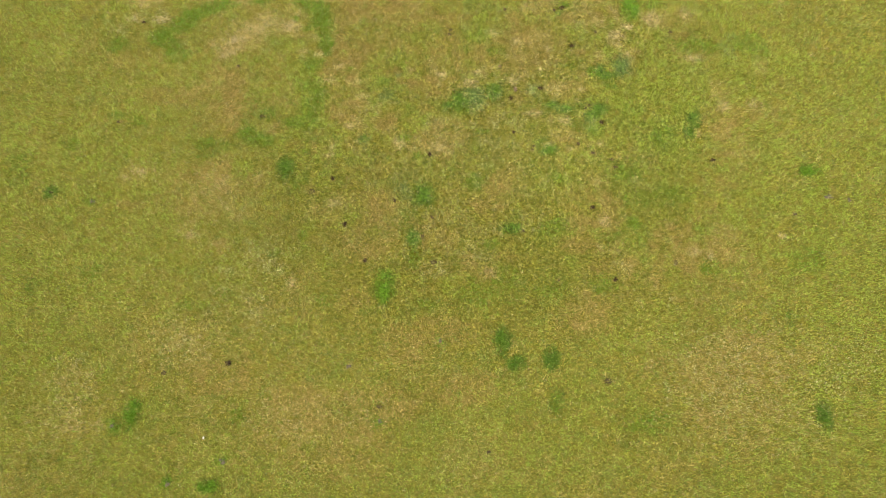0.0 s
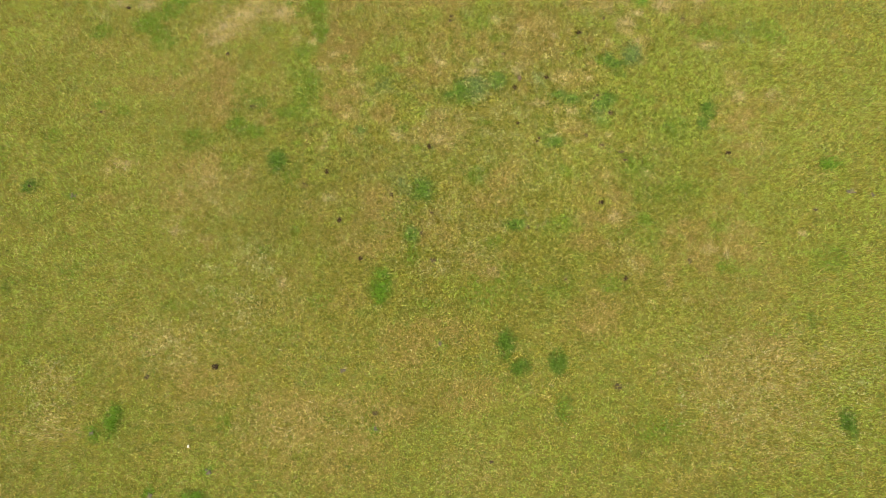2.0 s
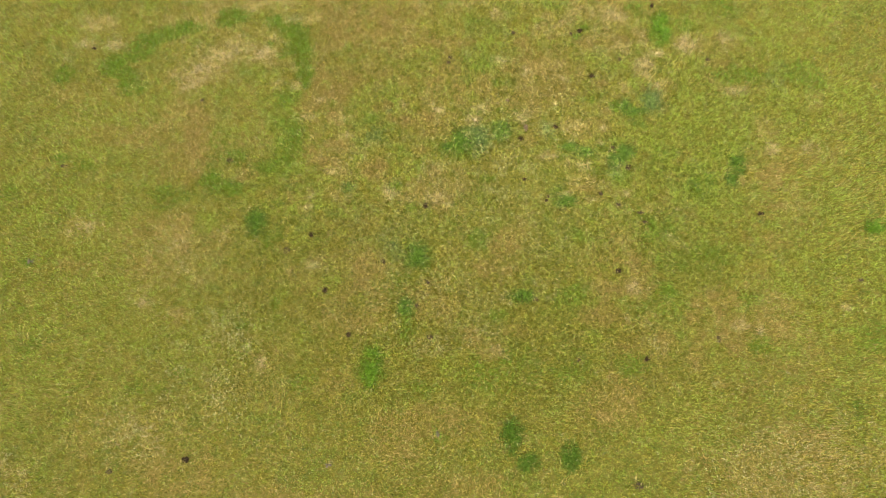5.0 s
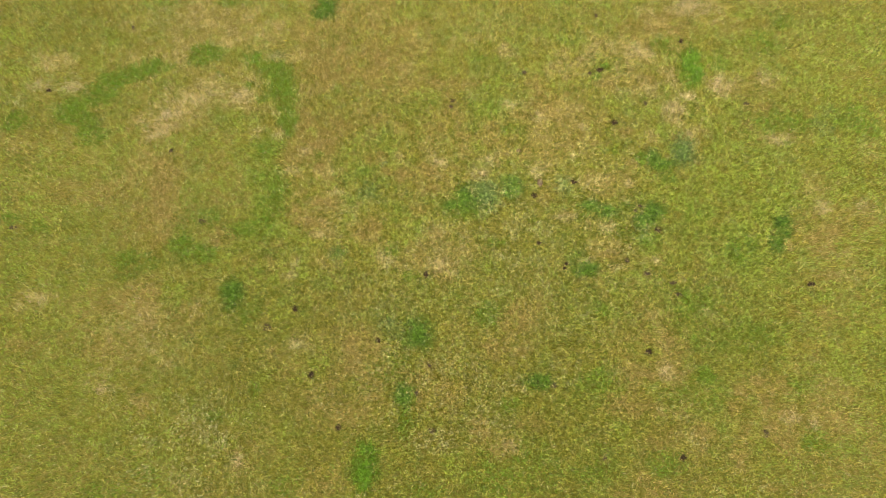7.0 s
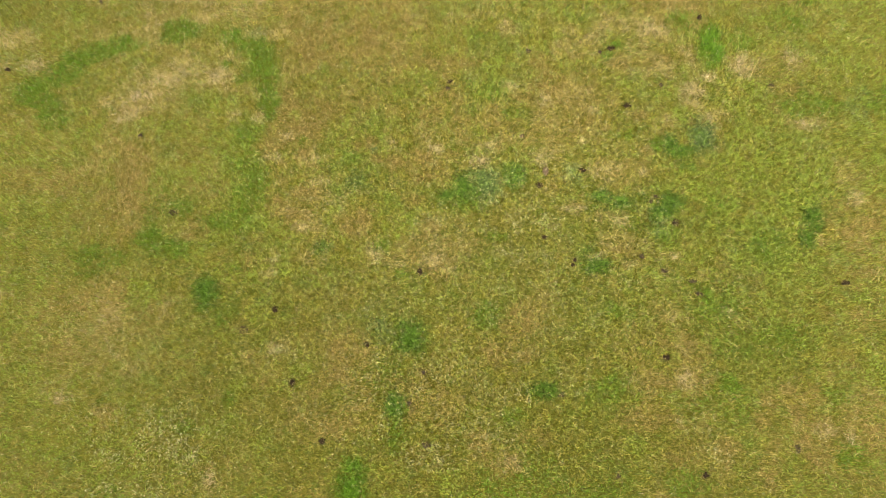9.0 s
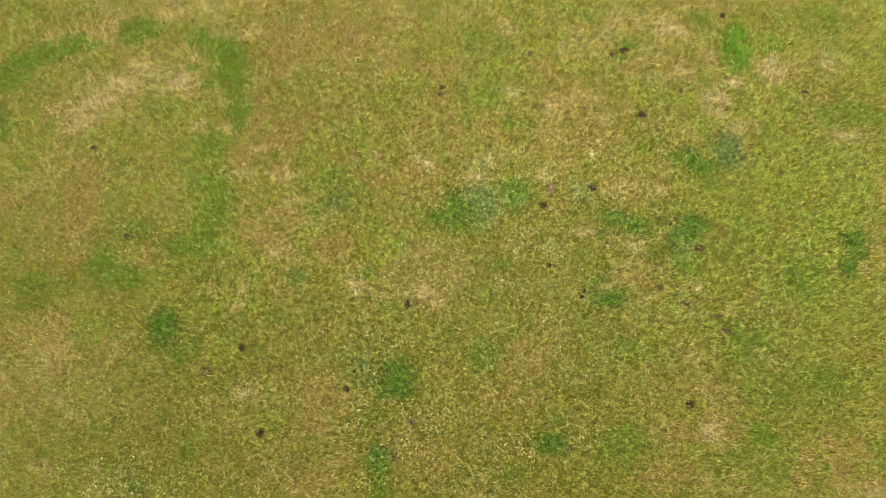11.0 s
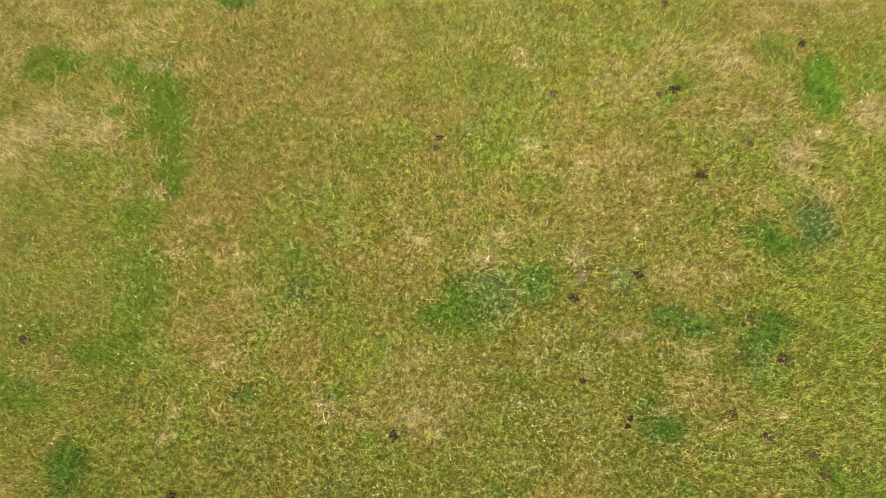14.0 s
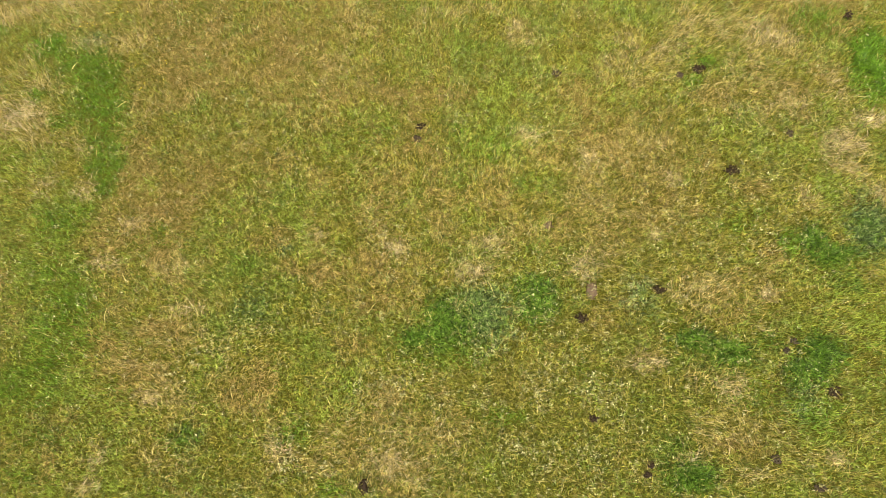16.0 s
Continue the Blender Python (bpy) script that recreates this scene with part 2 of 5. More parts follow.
patch("lush", 2.04, 2.63, 0.23, 0.12, -7, 0.24)
patch("lush", -1.84, -0.8, 0.25, 0.17, -6, 0.24)
patch("lush", -1.39, -1.63, 0.24, 0.11, -6, 0.24)
patch("lush", 1.22, -0.88, 0.26, 0.13, -6, 0.24)
patch("lush", 7.38, 5.09, 0.37, 0.24, -7, 0.24)
patch("lush", 5.08, 1.62, 0.36, 0.11, -7, 0.24)
patch("lush", 5.48, 1.81, 0.26, 0.14, -7, 0.17)
patch("lush", -2.62, 1.76, 0.3, 0.27, -6, 0.14)
patch("lush", -3.98, 2.47, 0.24, 0.25, -6, 0.14)
patch("lush", -3.51, -0.71, 0.25, 0.16, -6, 0.14)
patch("lush", 2.55, -0.37, 0.17, 0.16, -6, 0.12)
patch("lush", -5.86, 1.93, 0.22, 0.37, -6, 0.12)
patch("lush", -4.54, 0.13, 0.21, 0.15, -6, 0.12)
patch("lush", -5.92, -0.94, 0.25, 0.16, -6, 0.14)
patch("lush", 4.84, -0.94, 0.4, 0.24, -6, 0.1)
patch("lush", -0.32, 3.91, 0.28, 0.2, -7, 0.12)
patch("lush", 1.51, 3.49, 0.55, 0.3, -7, 0.1)
patch("lush", 0.35, 0.28, 0.68, 0.34, -6, 0.12)
patch("lush", -5.4, 1.08, 0.35, 0.48, -7, 0.24)
patch("lush", -6.29, 0.4, 0.38, 0.22, -6, 0.24)
patch("lush", -7.42, 0.98, 0.39, 0.29, -6, 0.24)
patch("lush", -9.59, -0.3, 0.63, 0.32, -6, 0.24)
patch("lush", -9.92, -0.7, 0.28, 0.14, -6, 0.24)
patch("lush", -6.16, -2.22, 0.27, 0.23, -6, 0.24)
patch("lush", -12.75, 1.22, 0.36, 0.19, -6, 0.24)
patch("lush", -7.18, -5.01, 0.24, 0.19, -6, 0.24)
patch("lush", -9.09, -6.43, 0.39, 0.21, -5, 0.24)
patch("lush", 8.81, 4.08, 0.31, 0.28, -7, 0.24)
patch("lush", 10.5, 1.93, 0.7, 0.34, -7, 0.24)
patch("lush", 9.76, 2.02, 0.27, 0.3, -7, 0.24)
patch("lush", 12.41, 1.79, 0.49, 0.38, -7, 0.24)
patch("lush", 12.81, 1.37, 0.26, 0.3, -7, 0.24)
patch("lush", 11.09, 5.2, 0.31, 0.24, -8, 0.24)
patch("lush", 10.27, 4.69, 0.45, 0.4, -7, 0.17)
patch("lush", 7.39, 4.97, 0.35, 0.32, -7, 0.17)
patch("lush", 5.74, -1.29, 0.29, 0.31, -6, 0.17)
patch("lush", 8.25, -1.82, 0.41, 0.34, -6, 0.24)
patch("lush", 7.09, -0.66, 0.42, 0.28, -6, 0.12)
patch("lush", 6.65, -3.31, 0.69, 0.65, -6, 0.19)
patch("lush", 8.04, -4.26, 0.77, 0.41, -6, 0.19)
patch("lush", 6.78, -4.29, 0.77, 0.38, -6, 0.17)
patch("lush", 3.63, -5.22, 0.62, 0.4, -6, 0.19)
patch("lush", 8.61, -4.48, 0.46, 0.22, -6, 0.17)
patch("lush", 9.09, -5.76, 0.36, 0.24, -6, 0.17)
patch("lush", 9.03, -7.24, 0.38, 0.32, -5, 0.22)
patch("lush", 5.09, -7.45, 0.45, 0.32, -5, 0.22)
patch("lush", 3.25, -7.56, 0.6, 0.29, -5, 0.17)
patch("lush", 1.16, -5.52, 0.28, 0.18, -6, 0.24)
patch("lush", -1.86, -5.83, 0.24, 0.33, -5, 0.22)
patch("lush", 0.4, -7.3, 0.55, 0.43, -5, 0.17)
patch("lush", -1.31, -7.58, 0.46, 0.17, -5, 0.17)
patch("lush", 1.97, -7.01, 0.3, 0.2, -5, 0.14)
patch("lush", 0.83, -2.87, 0.42, 0.26, -6, 0.19)
patch("lush", 4.11, -3.21, 0.38, 0.2, -6, 0.19)
patch("lush", -6.04, -4.42, 0.16, 0.16, -6, 0.29)
patch("lush", -5.31, -7.07, 0.47, 0.29, -5, 0.14)
patch("lush", -10.2, -6.77, 0.64, 0.21, -5, 0.14)
patch("lush", -8.68, 8.68, 0.28, 0.18, -8, 0.24)
patch("lush", -2.13, -4.18, 0.64, 0.32, -6, 0.1)
patch("lush", -8.04, 1.24, 0.53, 0.55, -6, 0.12)
patch("lush", 12.61, -7.31, 0.6, 0.43, -6, 0.24)
patch("lush", 5.82, -12.49, 0.78, 0.42, -5, 0.31)
patch("lush", -8.62, -11.05, 0.31, 0.3, -5, 0.24)
patch("lush", -13.08, -10.95, 0.34, 0.24, -5, 0.24)
patch("lush", -13.83, 4.89, 0.5, 0.33, -7, 0.24)
patch("lush", -15.39, 0.45, 0.36, 0.25, -6, 0.24)
patch("lush", -16.07, -1.58, 0.28, 0.2, -6, 0.24)
patch("lush", 0.76, -3.03, 0.4, 0.23, -6, 0.24)
patch("lush", -11.15, -13.08, 0.2, 0.15, -5, 0.29)
patch("lush", 13.53, -3.89, 0.38, 0.23, -6, 0.38)
patch("lush", 1.18, -7.24, 1.05, 0.86, -6, 0.1)
patch("lush", -17.68, -0.42, 0.48, 0.75, -6, 0.12)
patch("lush", -14.36, -5.03, 0.45, 0.36, -6, 0.12)
patch("lush", -4.13, -11.26, 0.81, 0.39, -5, 0.1)
patch("lush", 6.03, -5.76, 0.84, 0.44, -6, 0.1)
patch("lime", -6.56, 6.52, 0.27, 0.19, -7)
patch("lime", -6.38, 4.12, 0.29, 0.29, -7)
patch("lime", -2.16, 2.26, 0.27, 0.39, -6)
patch("lime", -2.79, 2.66, 0.23, 0.14, -7)
patch("lime", -4.41, 1.64, 0.18, 0.15, -6)
patch("lime", -4.9, 0.59, 0.23, 0.14, -6)
patch("lime", -3.99, 3.34, 0.24, 0.16, -7)
patch("lime", -5.53, 6.05, 0.24, 0.16, -7, 0.6)
patch("lime", -1.05, 6.16, 0.3, 0.18, -7)
patch("lime", -1.07, 2.37, 0.29, 0.23, -7)
patch("lime", -1, 2.03, 0.27, 0.19, -6)
patch("lime", -0.83, 3.31, 0.24, 0.16, -7)
patch("lime", -1.27, 3.87, 0.24, 0.16, -7)
patch("lime", 0.8, 4.82, 0.25, 0.17, -7)
patch("lime", 1.08, 2.22, 0.18, 0.14, -7)
patch("lime", 0.32, 2.74, 0.15, 0.12, -7)
patch("lime", -1.06, -0.28, 0.34, 0.25, -6)
patch("lime", 0.82, -1.51, 0.21, 0.15, -6)
patch("lime", 1.89, -1.42, 0.16, 0.12, -6)
patch("lime", -1.41, -0.61, 0.13, 0.1, -6)
patch("lime", 4.37, 5.47, 0.25, 0.18, -7)
patch("lime", 3.66, 4.95, 0.19, 0.11, -7)
patch("lime", 5.6, 3.15, 0.38, 0.3, -7)
patch("lime", 6.52, 2.79, 0.44, 0.22, -7)
patch("lime", 3.91, 1.48, 0.23, 0.15, -6)
patch("lime", 4.65, 2.52, 0.23, 0.19, -7)
patch("lime", 6.79, 2.08, 0.35, 0.19, -7)
patch("lime", 6.81, -0.07, 0.41, 0.51, -6)
patch("lime", 6.33, -1.8, 0.47, 0.54, -6)
patch("lime", 5.8, -1.67, 0.31, 0.19, -6)
patch("lime", 4.17, -1.77, 0.24, 0.19, -6)
patch("lime", 4.7, -2.24, 0.47, 0.13, -6)
patch("lime", 5.97, -0.07, 0.16, 0.14, -6)
patch("lime", 5.03, 4.17, 0.13, 0.1, -7)
patch("lime", 3.12, -0.92, 0.33, 0.16, -6)
patch("lime", 6.97, 3.49, 0.27, 0.2, -7)
patch("lime", -1.64, -0.01, 0.2, 0.5, -6, 0.7)
patch("lime", -2.45, 5.66, 0.18, 0.2, -7, 0.6)
patch("lime", -0.41, 5.3, 0.29, 0.33, -7, 0.5)
patch("lime", -0.05, 4.93, 0.29, 0.21, -7, 0.6)
patch("lime", 1.78, 4.17, 0.37, 0.31, -7, 0.6)
patch("lime", -1.23, 4.54, 0.38, 0.21, -7, 0.5)
patch("lime", 3.73, 5.66, 0.29, 0.22, -7, 0.5)
patch("lime", -5.61, 3.93, 0.48, 0.31, -7, 0.5)
patch("lime", -6.07, 2.42, 0.37, 0.47, -6, 0.6)
patch("lime", -4.33, 2.04, 0.18, 0.28, -6, 0.5)
patch("lime", -3.6, 1.32, 0.27, 0.18, -6, 0.5)
patch("lime", -4.49, -1.24, 0.5, 0.16, -6, 0.6)
patch("lime", -5.34, -0.84, 0.42, 0.24, -6, 0.6)
patch("lime", -2.82, 0.37, 0.26, 0.25, -6, 0.5)
patch("lime", 5.68, 0.13, 0.33, 0.21, -6, 0.5)
patch("lime", 1.2, -1.74, 0.32, 0.19, -6, 0.5)
patch("lime", 3.72, 3.94, 0.37, 0.21, -7, 0.4)
patch("lime", -14.12, 8.2, 0.52, 0.35, -7)
patch("lime", -14, 6.68, 0.51, 0.3, -7)
patch("lime", -11.32, 6.76, 0.39, 0.26, -7)
patch("lime", -10.68, 7.64, 0.31, 0.3, -7)
patch("lime", -7.33, 1.8, 0.72, 0.47, -7)
patch("lime", -6.61, 2.29, 0.29, 0.15, -7)
patch("lime", -8.36, -1.39, 0.38, 0.34, -6)
patch("lime", -6.05, 3.66, 0.73, 0.59, -7, 0.8)
patch("lime", -6.61, 2.95, 0.91, 0.5, -7, 0.8)
patch("lime", -8.06, 3.47, 0.73, 0.27, -7, 0.8)
patch("lime", -12.64, -1.62, 0.35, 0.21, -6)
patch("lime", -11.29, -1.08, 0.45, 0.28, -6, 0.7)
patch("lime", -9.99, -3.71, 0.27, 0.19, -6)
patch("lime", -5.32, -2.3, 0.34, 0.23, -6)
patch("lime", -6.21, -5.11, 0.55, 0.37, -6)
patch("lime", -5.26, -5.43, 0.26, 0.31, -5)
patch("lime", -5.7, -3.98, 0.33, 0.25, -6)
patch("lime", -12.52, -3.3, 1.02, 0.49, -6, 0.8)
patch("lime", -12.73, -5.02, 1, 0.94, -5, 0.7)
patch("lime", -8.46, -6.04, 0.48, 0.21, -5)
patch("lime", -6.86, -5.73, 0.24, 0.15, -5)
patch("lime", -9.4, -6.84, 0.8, 0.21, -5, 0.7)
patch("lime", -0.65, -7.06, 0.46, 0.29, -5)
patch("lime", -2.15, -6.48, 0.31, 0.18, -5)
patch("lime", -4.22, -3.81, 0.39, 0.19, -6)
patch("lime", 4.94, -4.42, 0.53, 0.31, -6)
patch("lime", 7.68, -7.26, 0.32, 0.22, -5)
patch("lime", 10.11, -5.02, 0.24, 0.16, -6)
patch("lime", 11.18, -4.74, 0.75, 0.63, -6)
patch("lime", 9.87, -7.46, 0.38, 0.29, -5, 0.8)
patch("lime", 8.02, -7.72, 0.73, 0.34, -5, 0.7)
patch("lime", 4.34, -6.5, 0.39, 0.21, -5, 0.7)
patch("lime", 8.69, 0.22, 0.98, 0.9, -7)
patch("lime", 8.72, -1.88, 0.32, 0.27, -6)
patch("lime", 11.66, -0.48, 0.64, 0.39, -7)
patch("lime", 7.57, -2.76, 0.47, 0.33, -6, 0.6)
patch("lime", 11.43, -3.82, 0.76, 0.97, -6)
patch("lime", 7.43, -1.05, 0.39, 0.28, -6, 0.8)
patch("lime", 7.44, -0.17, 0.43, 0.53, -7, 0.7)
patch("lime", 11.75, 3.21, 1.01, 0.78, -7, 0.8)
patch("lime", 8.73, 1.22, 0.66, 0.48, -7)
patch("lime", 13.03, 4.84, 0.86, 0.61, -8, 0.8)
patch("lime", 13.55, 4.17, 0.68, 0.6, -7)
patch("lime", 10.63, 0.71, 0.65, 0.36, -7)
patch("lime", 9.9, 5.87, 0.42, 0.25, -8)
patch("lime", 12.49, 2.73, 0.67, 0.77, -7, 0.7)
patch("lime", -0.72, 7.18, 0.56, 0.43, -8, 0.7)
patch("lime", -0.62, 3.98, 0.72, 0.79, -7, 0.5)
patch("lime", -5.18, 2.59, 0.54, 0.38, -7, 0.7)
patch("lime", -11.77, -4.65, 1, 0.63, -6, 0.6)
patch("lime", -8.09, 7.41, 0.19, 0.22, -7, 0.4)
patch("lime", -10.43, 3.6, 0.93, 0.59, -7, 0.5)
patch("lime", 11.85, -2.22, 0.62, 0.51, -6, 0.7)
patch("lime", -5.89, 2.4, 1.02, 1.51, -6, 0.6)
patch("lime", -5.54, -0.42, 1.37, 0.9, -6, 0.8)
patch("lime", 6.47, -0.7, 0.57, 1.65, -6, 0.6)
patch("lime", -12.53, -3.13, 2.05, 2.8, -6, 0.85)
patch("lime", -12.2, 2.46, 2.03, 1.34, -7, 0.45)
patch("lime", 10.28, -4.65, 1.67, 2.36, -6, 0.6)
patch("lime", 12.3, 2, 1.49, 2.26, -7, 0.6)
patch("lime", -10.4, -5.7, 2.61, 1.37, -5, 0.5)
patch("lime", -16.21, -4.16, 3.43, 6.03, -6, 0.8)
patch("lime", 13.5, -7.83, 1.8, 5.98, -6, 0.6)
patch("lime", -9.03, -12.75, 5.27, 1.14, -5, 0.6)
patch("lime", 0.92, -13.04, 3.91, 1.12, -5, 0.4)
patch("lime", 13.72, -6.12, 1.43, 1.11, -6)
patch("lime", 12.71, -12.57, 1.7, 1.72, -5)
patch("lime", 14.23, 0.45, 0.87, 0.61, -7)
patch("lime", -15.71, -4.89, 2.04, 2.51, -6, 0.7)
patch("lime", -15.7, -7.95, 1.97, 1.28, -5, 0.7)
patch("lime", 0.06, -11.92, 1.59, 0.77, -5, 0.7)
patch("lime", -17.5, 5.89, 1.78, 1.42, -7, 0.8)
patch("lime", -12.15, -10.74, 1.26, 0.8, -5, 0.7)
patch("lime", 7.05, -9.49, 1.2, 0.82, -5, 0.8)
patch("lime", 14.66, -9.61, 1.17, 1.64, -6)
patch("lime", -3.05, -13.27, 3.95, 0.75, -5, 0.5)
patch("lime", 5.03, -11.88, 1.96, 0.96, -5, 0.5)
patch("lime", 10.27, -14.77, 2.23, 0.54, -5, 0.7)
patch("lime", -17.67, 2.12, 1.23, 1.59, -7, 0.7)
patch("lime", 11.77, -3.65, 1.05, 1.4, -6, 0.7)
patch("lime", 16.53, -1.8, 1.06, 2.44, -7, 0.6)
patch("lime", 8.26, -1.3, 0.88, 3.43, -6, 0.7)
patch("lime", 5.25, -3.8, 1.48, 0.61, -6, 0.45)
patch("lime", 9.23, 3.32, 1.08, 2.05, -7, 0.35)
patch("dry", -6.59, 6.98, 0.41, 0.35, -7)
patch("dry", -6.34, 4.95, 0.44, 0.32, -7)
patch("dry", -5.94, 4.63, 0.39, 0.32, -7)
patch("dry", -4.48, 6.14, 0.3, 0.23, -7)
patch("dry", -4.21, 4.85, 0.35, 0.21, -7)
patch("dry", -4.34, 4.44, 0.25, 0.21, -7)
patch("dry", -3.84, 6.57, 0.33, 0.23, -7)
patch("dry", -2.49, 3.96, 0.38, 0.2, -7, 0.7)
patch("dry", -3.7, 1.97, 0.24, 0.18, -6, 0.8)
patch("dry", -3.69, 0.89, 0.53, 0.22, -6)
patch("dry", -4.2, 0.43, 0.35, 0.17, -6, 0.7)
patch("dry", -3.77, -0.03, 0.31, 0.18, -6, 0.9)
patch("dry", -3.84, -0.92, 0.42, 0.21, -6, 0.8)
patch("dry", -0.46, 6.09, 0.42, 0.25, -7, 0.9)
patch("dry", -0.91, 5.2, 0.39, 0.17, -7)
patch("dry", 1.42, 6.02, 0.59, 0.17, -7, 0.6)
patch("dry", 2.32, 5.4, 0.39, 0.22, -7, 0.6)
patch("dry", -0.39, 2.44, 0.36, 0.28, -7, 0.7)
patch("dry", -1.35, 2.17, 0.27, 0.19, -6, 0.8)
patch("dry", -1.49, 3.14, 0.24, 0.25, -7, 0.7)
patch("dry", 1.47, 1.75, 0.44, 0.18, -6, 0.9)
patch("dry", 1.94, 1.89, 0.26, 0.11, -6)
patch("dry", 3.5, 5.47, 0.29, 0.29, -7, 0.7)
patch("dry", 5.46, 5.11, 0.57, 0.33, -7, 0.8)
patch("dry", 4.82, 4.75, 0.38, 0.17, -7, 0.8)
patch("dry", 4.2, 4.51, 0.56, 0.32, -7, 0.7)
patch("dry", 5.37, 3.99, 0.42, 0.23, -7)
patch("dry", 6.52, 4.11, 0.46, 0.27, -7)
patch("dry", 6.55, 3.64, 0.63, 0.21, 8)
patch("dry", 7.2, 4.03, 0.24, 0.17, -7)
patch("dry", 5.48, 3.42, 0.36, 0.1, 18, 0.8)
patch("dry", 3.94, 3.1, 0.45, 0.26, -7)
patch("dry", 3.66, 2.07, 0.53, 0.28, 18, 0.9)
patch("dry", 6.39, 1.94, 0.17, 0.25, -7, 0.8)
patch("dry", 4.43, 0.62, 0.39, 0.26, -6)
patch("dry", 3.01, 1.4, 0.31, 0.27, -6, 0.8)
patch("dry", 4.4, -0.73, 0.29, 0.16, -6, 0.7)
patch("dry", 4.52, -1.3, 0.48, 0.24, -6, 0.9)
patch("dry", 4.5, -2.07, 0.31, 0.12, -6, 0.8)
patch("dry", -0.94, -1.05, 0.41, 0.36, -41)
patch("dry", -0.39, -1.35, 0.49, 0.31, -6, 0.9)
patch("dry", 0.14, -1.01, 0.49, 0.2, -6, 0.7)
patch("dry", -0.41, -0.63, 0.3, 0.24, -6, 0.7)
patch("dry", -5.14, 4.13, 0.58, 0.19, -7, 0.8)
patch("dry", 5.06, 5.49, 0.34, 0.22, -7, 0.6)
patch("dry", 6.27, 4.46, 0.37, 0.21, -7, 0.6)
patch("dry", 7.14, 2.42, 0.21, 0.19, -7, 0.8)
patch("dry", 4.22, 1.72, 0.26, 0.18, -7, 0.6)
patch("dry", 3.94, 5.19, 0.48, 0.33, -7, 0.4)
patch("dry", 1.9, -0.22, 0.25, 0.1, -6, 0.8)
patch("dry", -6.12, 6.01, 0.2, 0.23, -7, 0.6)
patch("dry", -2.82, 0.37, 0.17, 0.34, -6, 0.4)
patch("dry", -1.04, -1.36, 0.41, 0.15, -6, 0.8)
patch("dry", -7.32, 7.95, 1.55, 0.61, -8)
patch("dry", -8.08, 7.19, 0.77, 0.43, -7)
patch("dry", -7.7, 5.26, 0.94, 0.31, 13, 0.9)
patch("dry", -6.59, 4.92, 0.65, 0.4, -7)
patch("dry", -8.43, 4.65, 0.84, 0.4, 23)
patch("dry", -8.89, 4.04, 0.63, 0.28, 23)
patch("dry", -10.02, 7.88, 0.39, 0.26, -8, 0.7)
patch("dry", -12.47, 6.91, 0.78, 0.34, -7, 0.7)
patch("dry", -12.41, -1.13, 0.7, 0.21, -6)
patch("dry", -9.54, -1.95, 0.51, 0.24, -6)
patch("dry", -7.67, -1.97, 0.17, 0.2, -6)
patch("dry", -6.45, 1.06, 0.35, 0.18, -6, 0.6)
patch("dry", -8.29, -6.8, 0.25, 0.15, -5, 0.8)
patch("dry", 5.54, -5.03, 0.28, 0.31, -6)
patch("dry", 5.85, -4.19, 0.4, 0.29, -6, 0.8)
patch("dry", 4.45, -4.99, 0.4, 0.25, -6, 0.7)
patch("dry", 5.66, -6.03, 0.45, 0.24, -6, 0.8)
patch("dry", 9.79, -5.98, 0.45, 0.39, -6, 0.8)
patch("dry", 10.75, -0.2, 0.29, 0.71, -7, 0.7)
patch("dry", 11.07, -2.8, 0.62, 0.5, -6, 0.7)
patch("dry", 6.95, -2.61, 0.79, 0.07, -6, 0.9)
patch("dry", 5.5, -3.52, 0.47, 0.32, -6, 0.7)
patch("dry", 8.43, 6.17, 0.8, 0.42, -8)
patch("dry", 6.63, 3.67, 0.69, 0.39, -7, 0.9)
patch("dry", 6.42, 4.49, 0.7, 0.4, -7, 0.6)
patch("dry", 9.17, 5.8, 0.53, 0.29, -8, 0.8)
patch("dry", 7.83, 1.79, 0.37, 0.28, -7, 0.8)
patch("dry", 7.13, 2.63, 0.34, 0.38, -7, 0.8)
patch("dry", 7.72, -2.77, 0.16, 0.26, -6, 0.8)
patch("dry", 7.05, 6.04, 0.54, 0.41, -8, 0.5)
patch("dry", -8.67, -3.36, 0.5, 0.23, -6, 0.5)
patch("dry", -5.24, 7.03, 0.76, 0.42, -7, 0.5)
patch("dry", 12.62, 0.66, 0.26, 0.29, -7, 0.7)
patch("dry", 11.59, -0.12, 0.58, 0.09, 18, 0.8)
patch("dry", -4.69, -3.28, 0.23, 0.23, -6, 0.6)
patch("dry", -12.73, -1.21, 0.7, 0.34, -6)
patch("dry", -14.77, -8.98, 0.95, 0.5, -5, 0.4)
patch("dry", -10.53, -8.23, 1.18, 0.8, -5, 0.3)
patch("dry", -5.76, -11.31, 2.45, 0.78, -5, 0.4)
patch("dry", 9.81, -10.76, 2.93, 1.19, -5, 0.2)
patch("dry", 10.73, -12.78, 2.47, 0.95, -5, 0.2)
patch("dry", -10.4, -2.66, 1.37, 1.19, -6, 0.35)
patch("dry", -15.09, -10.47, 1.27, 0.6, -5, 0.6)
patch("dry", -7.69, 4.9, 1.59, 0.64, 13, 0.7)
patch("dry", -8.72, 6.55, 0.82, 0.45, -7, 0.5)
patch("dry", 6.38, 3.81, 0.86, 0.62, -7, 0.6)
patch("dry", 8.87, 3.36, 0.48, 0.41, -7, 0.7)
patch("dry", 3.78, 2.37, 0.84, 0.52, -7, 0.5)
patch("pale", -5.13, 6.13, 0.4, 0.14, -7)
patch("pale", -5.77, 3.54, 0.23, 0.3, -7, 0.7)
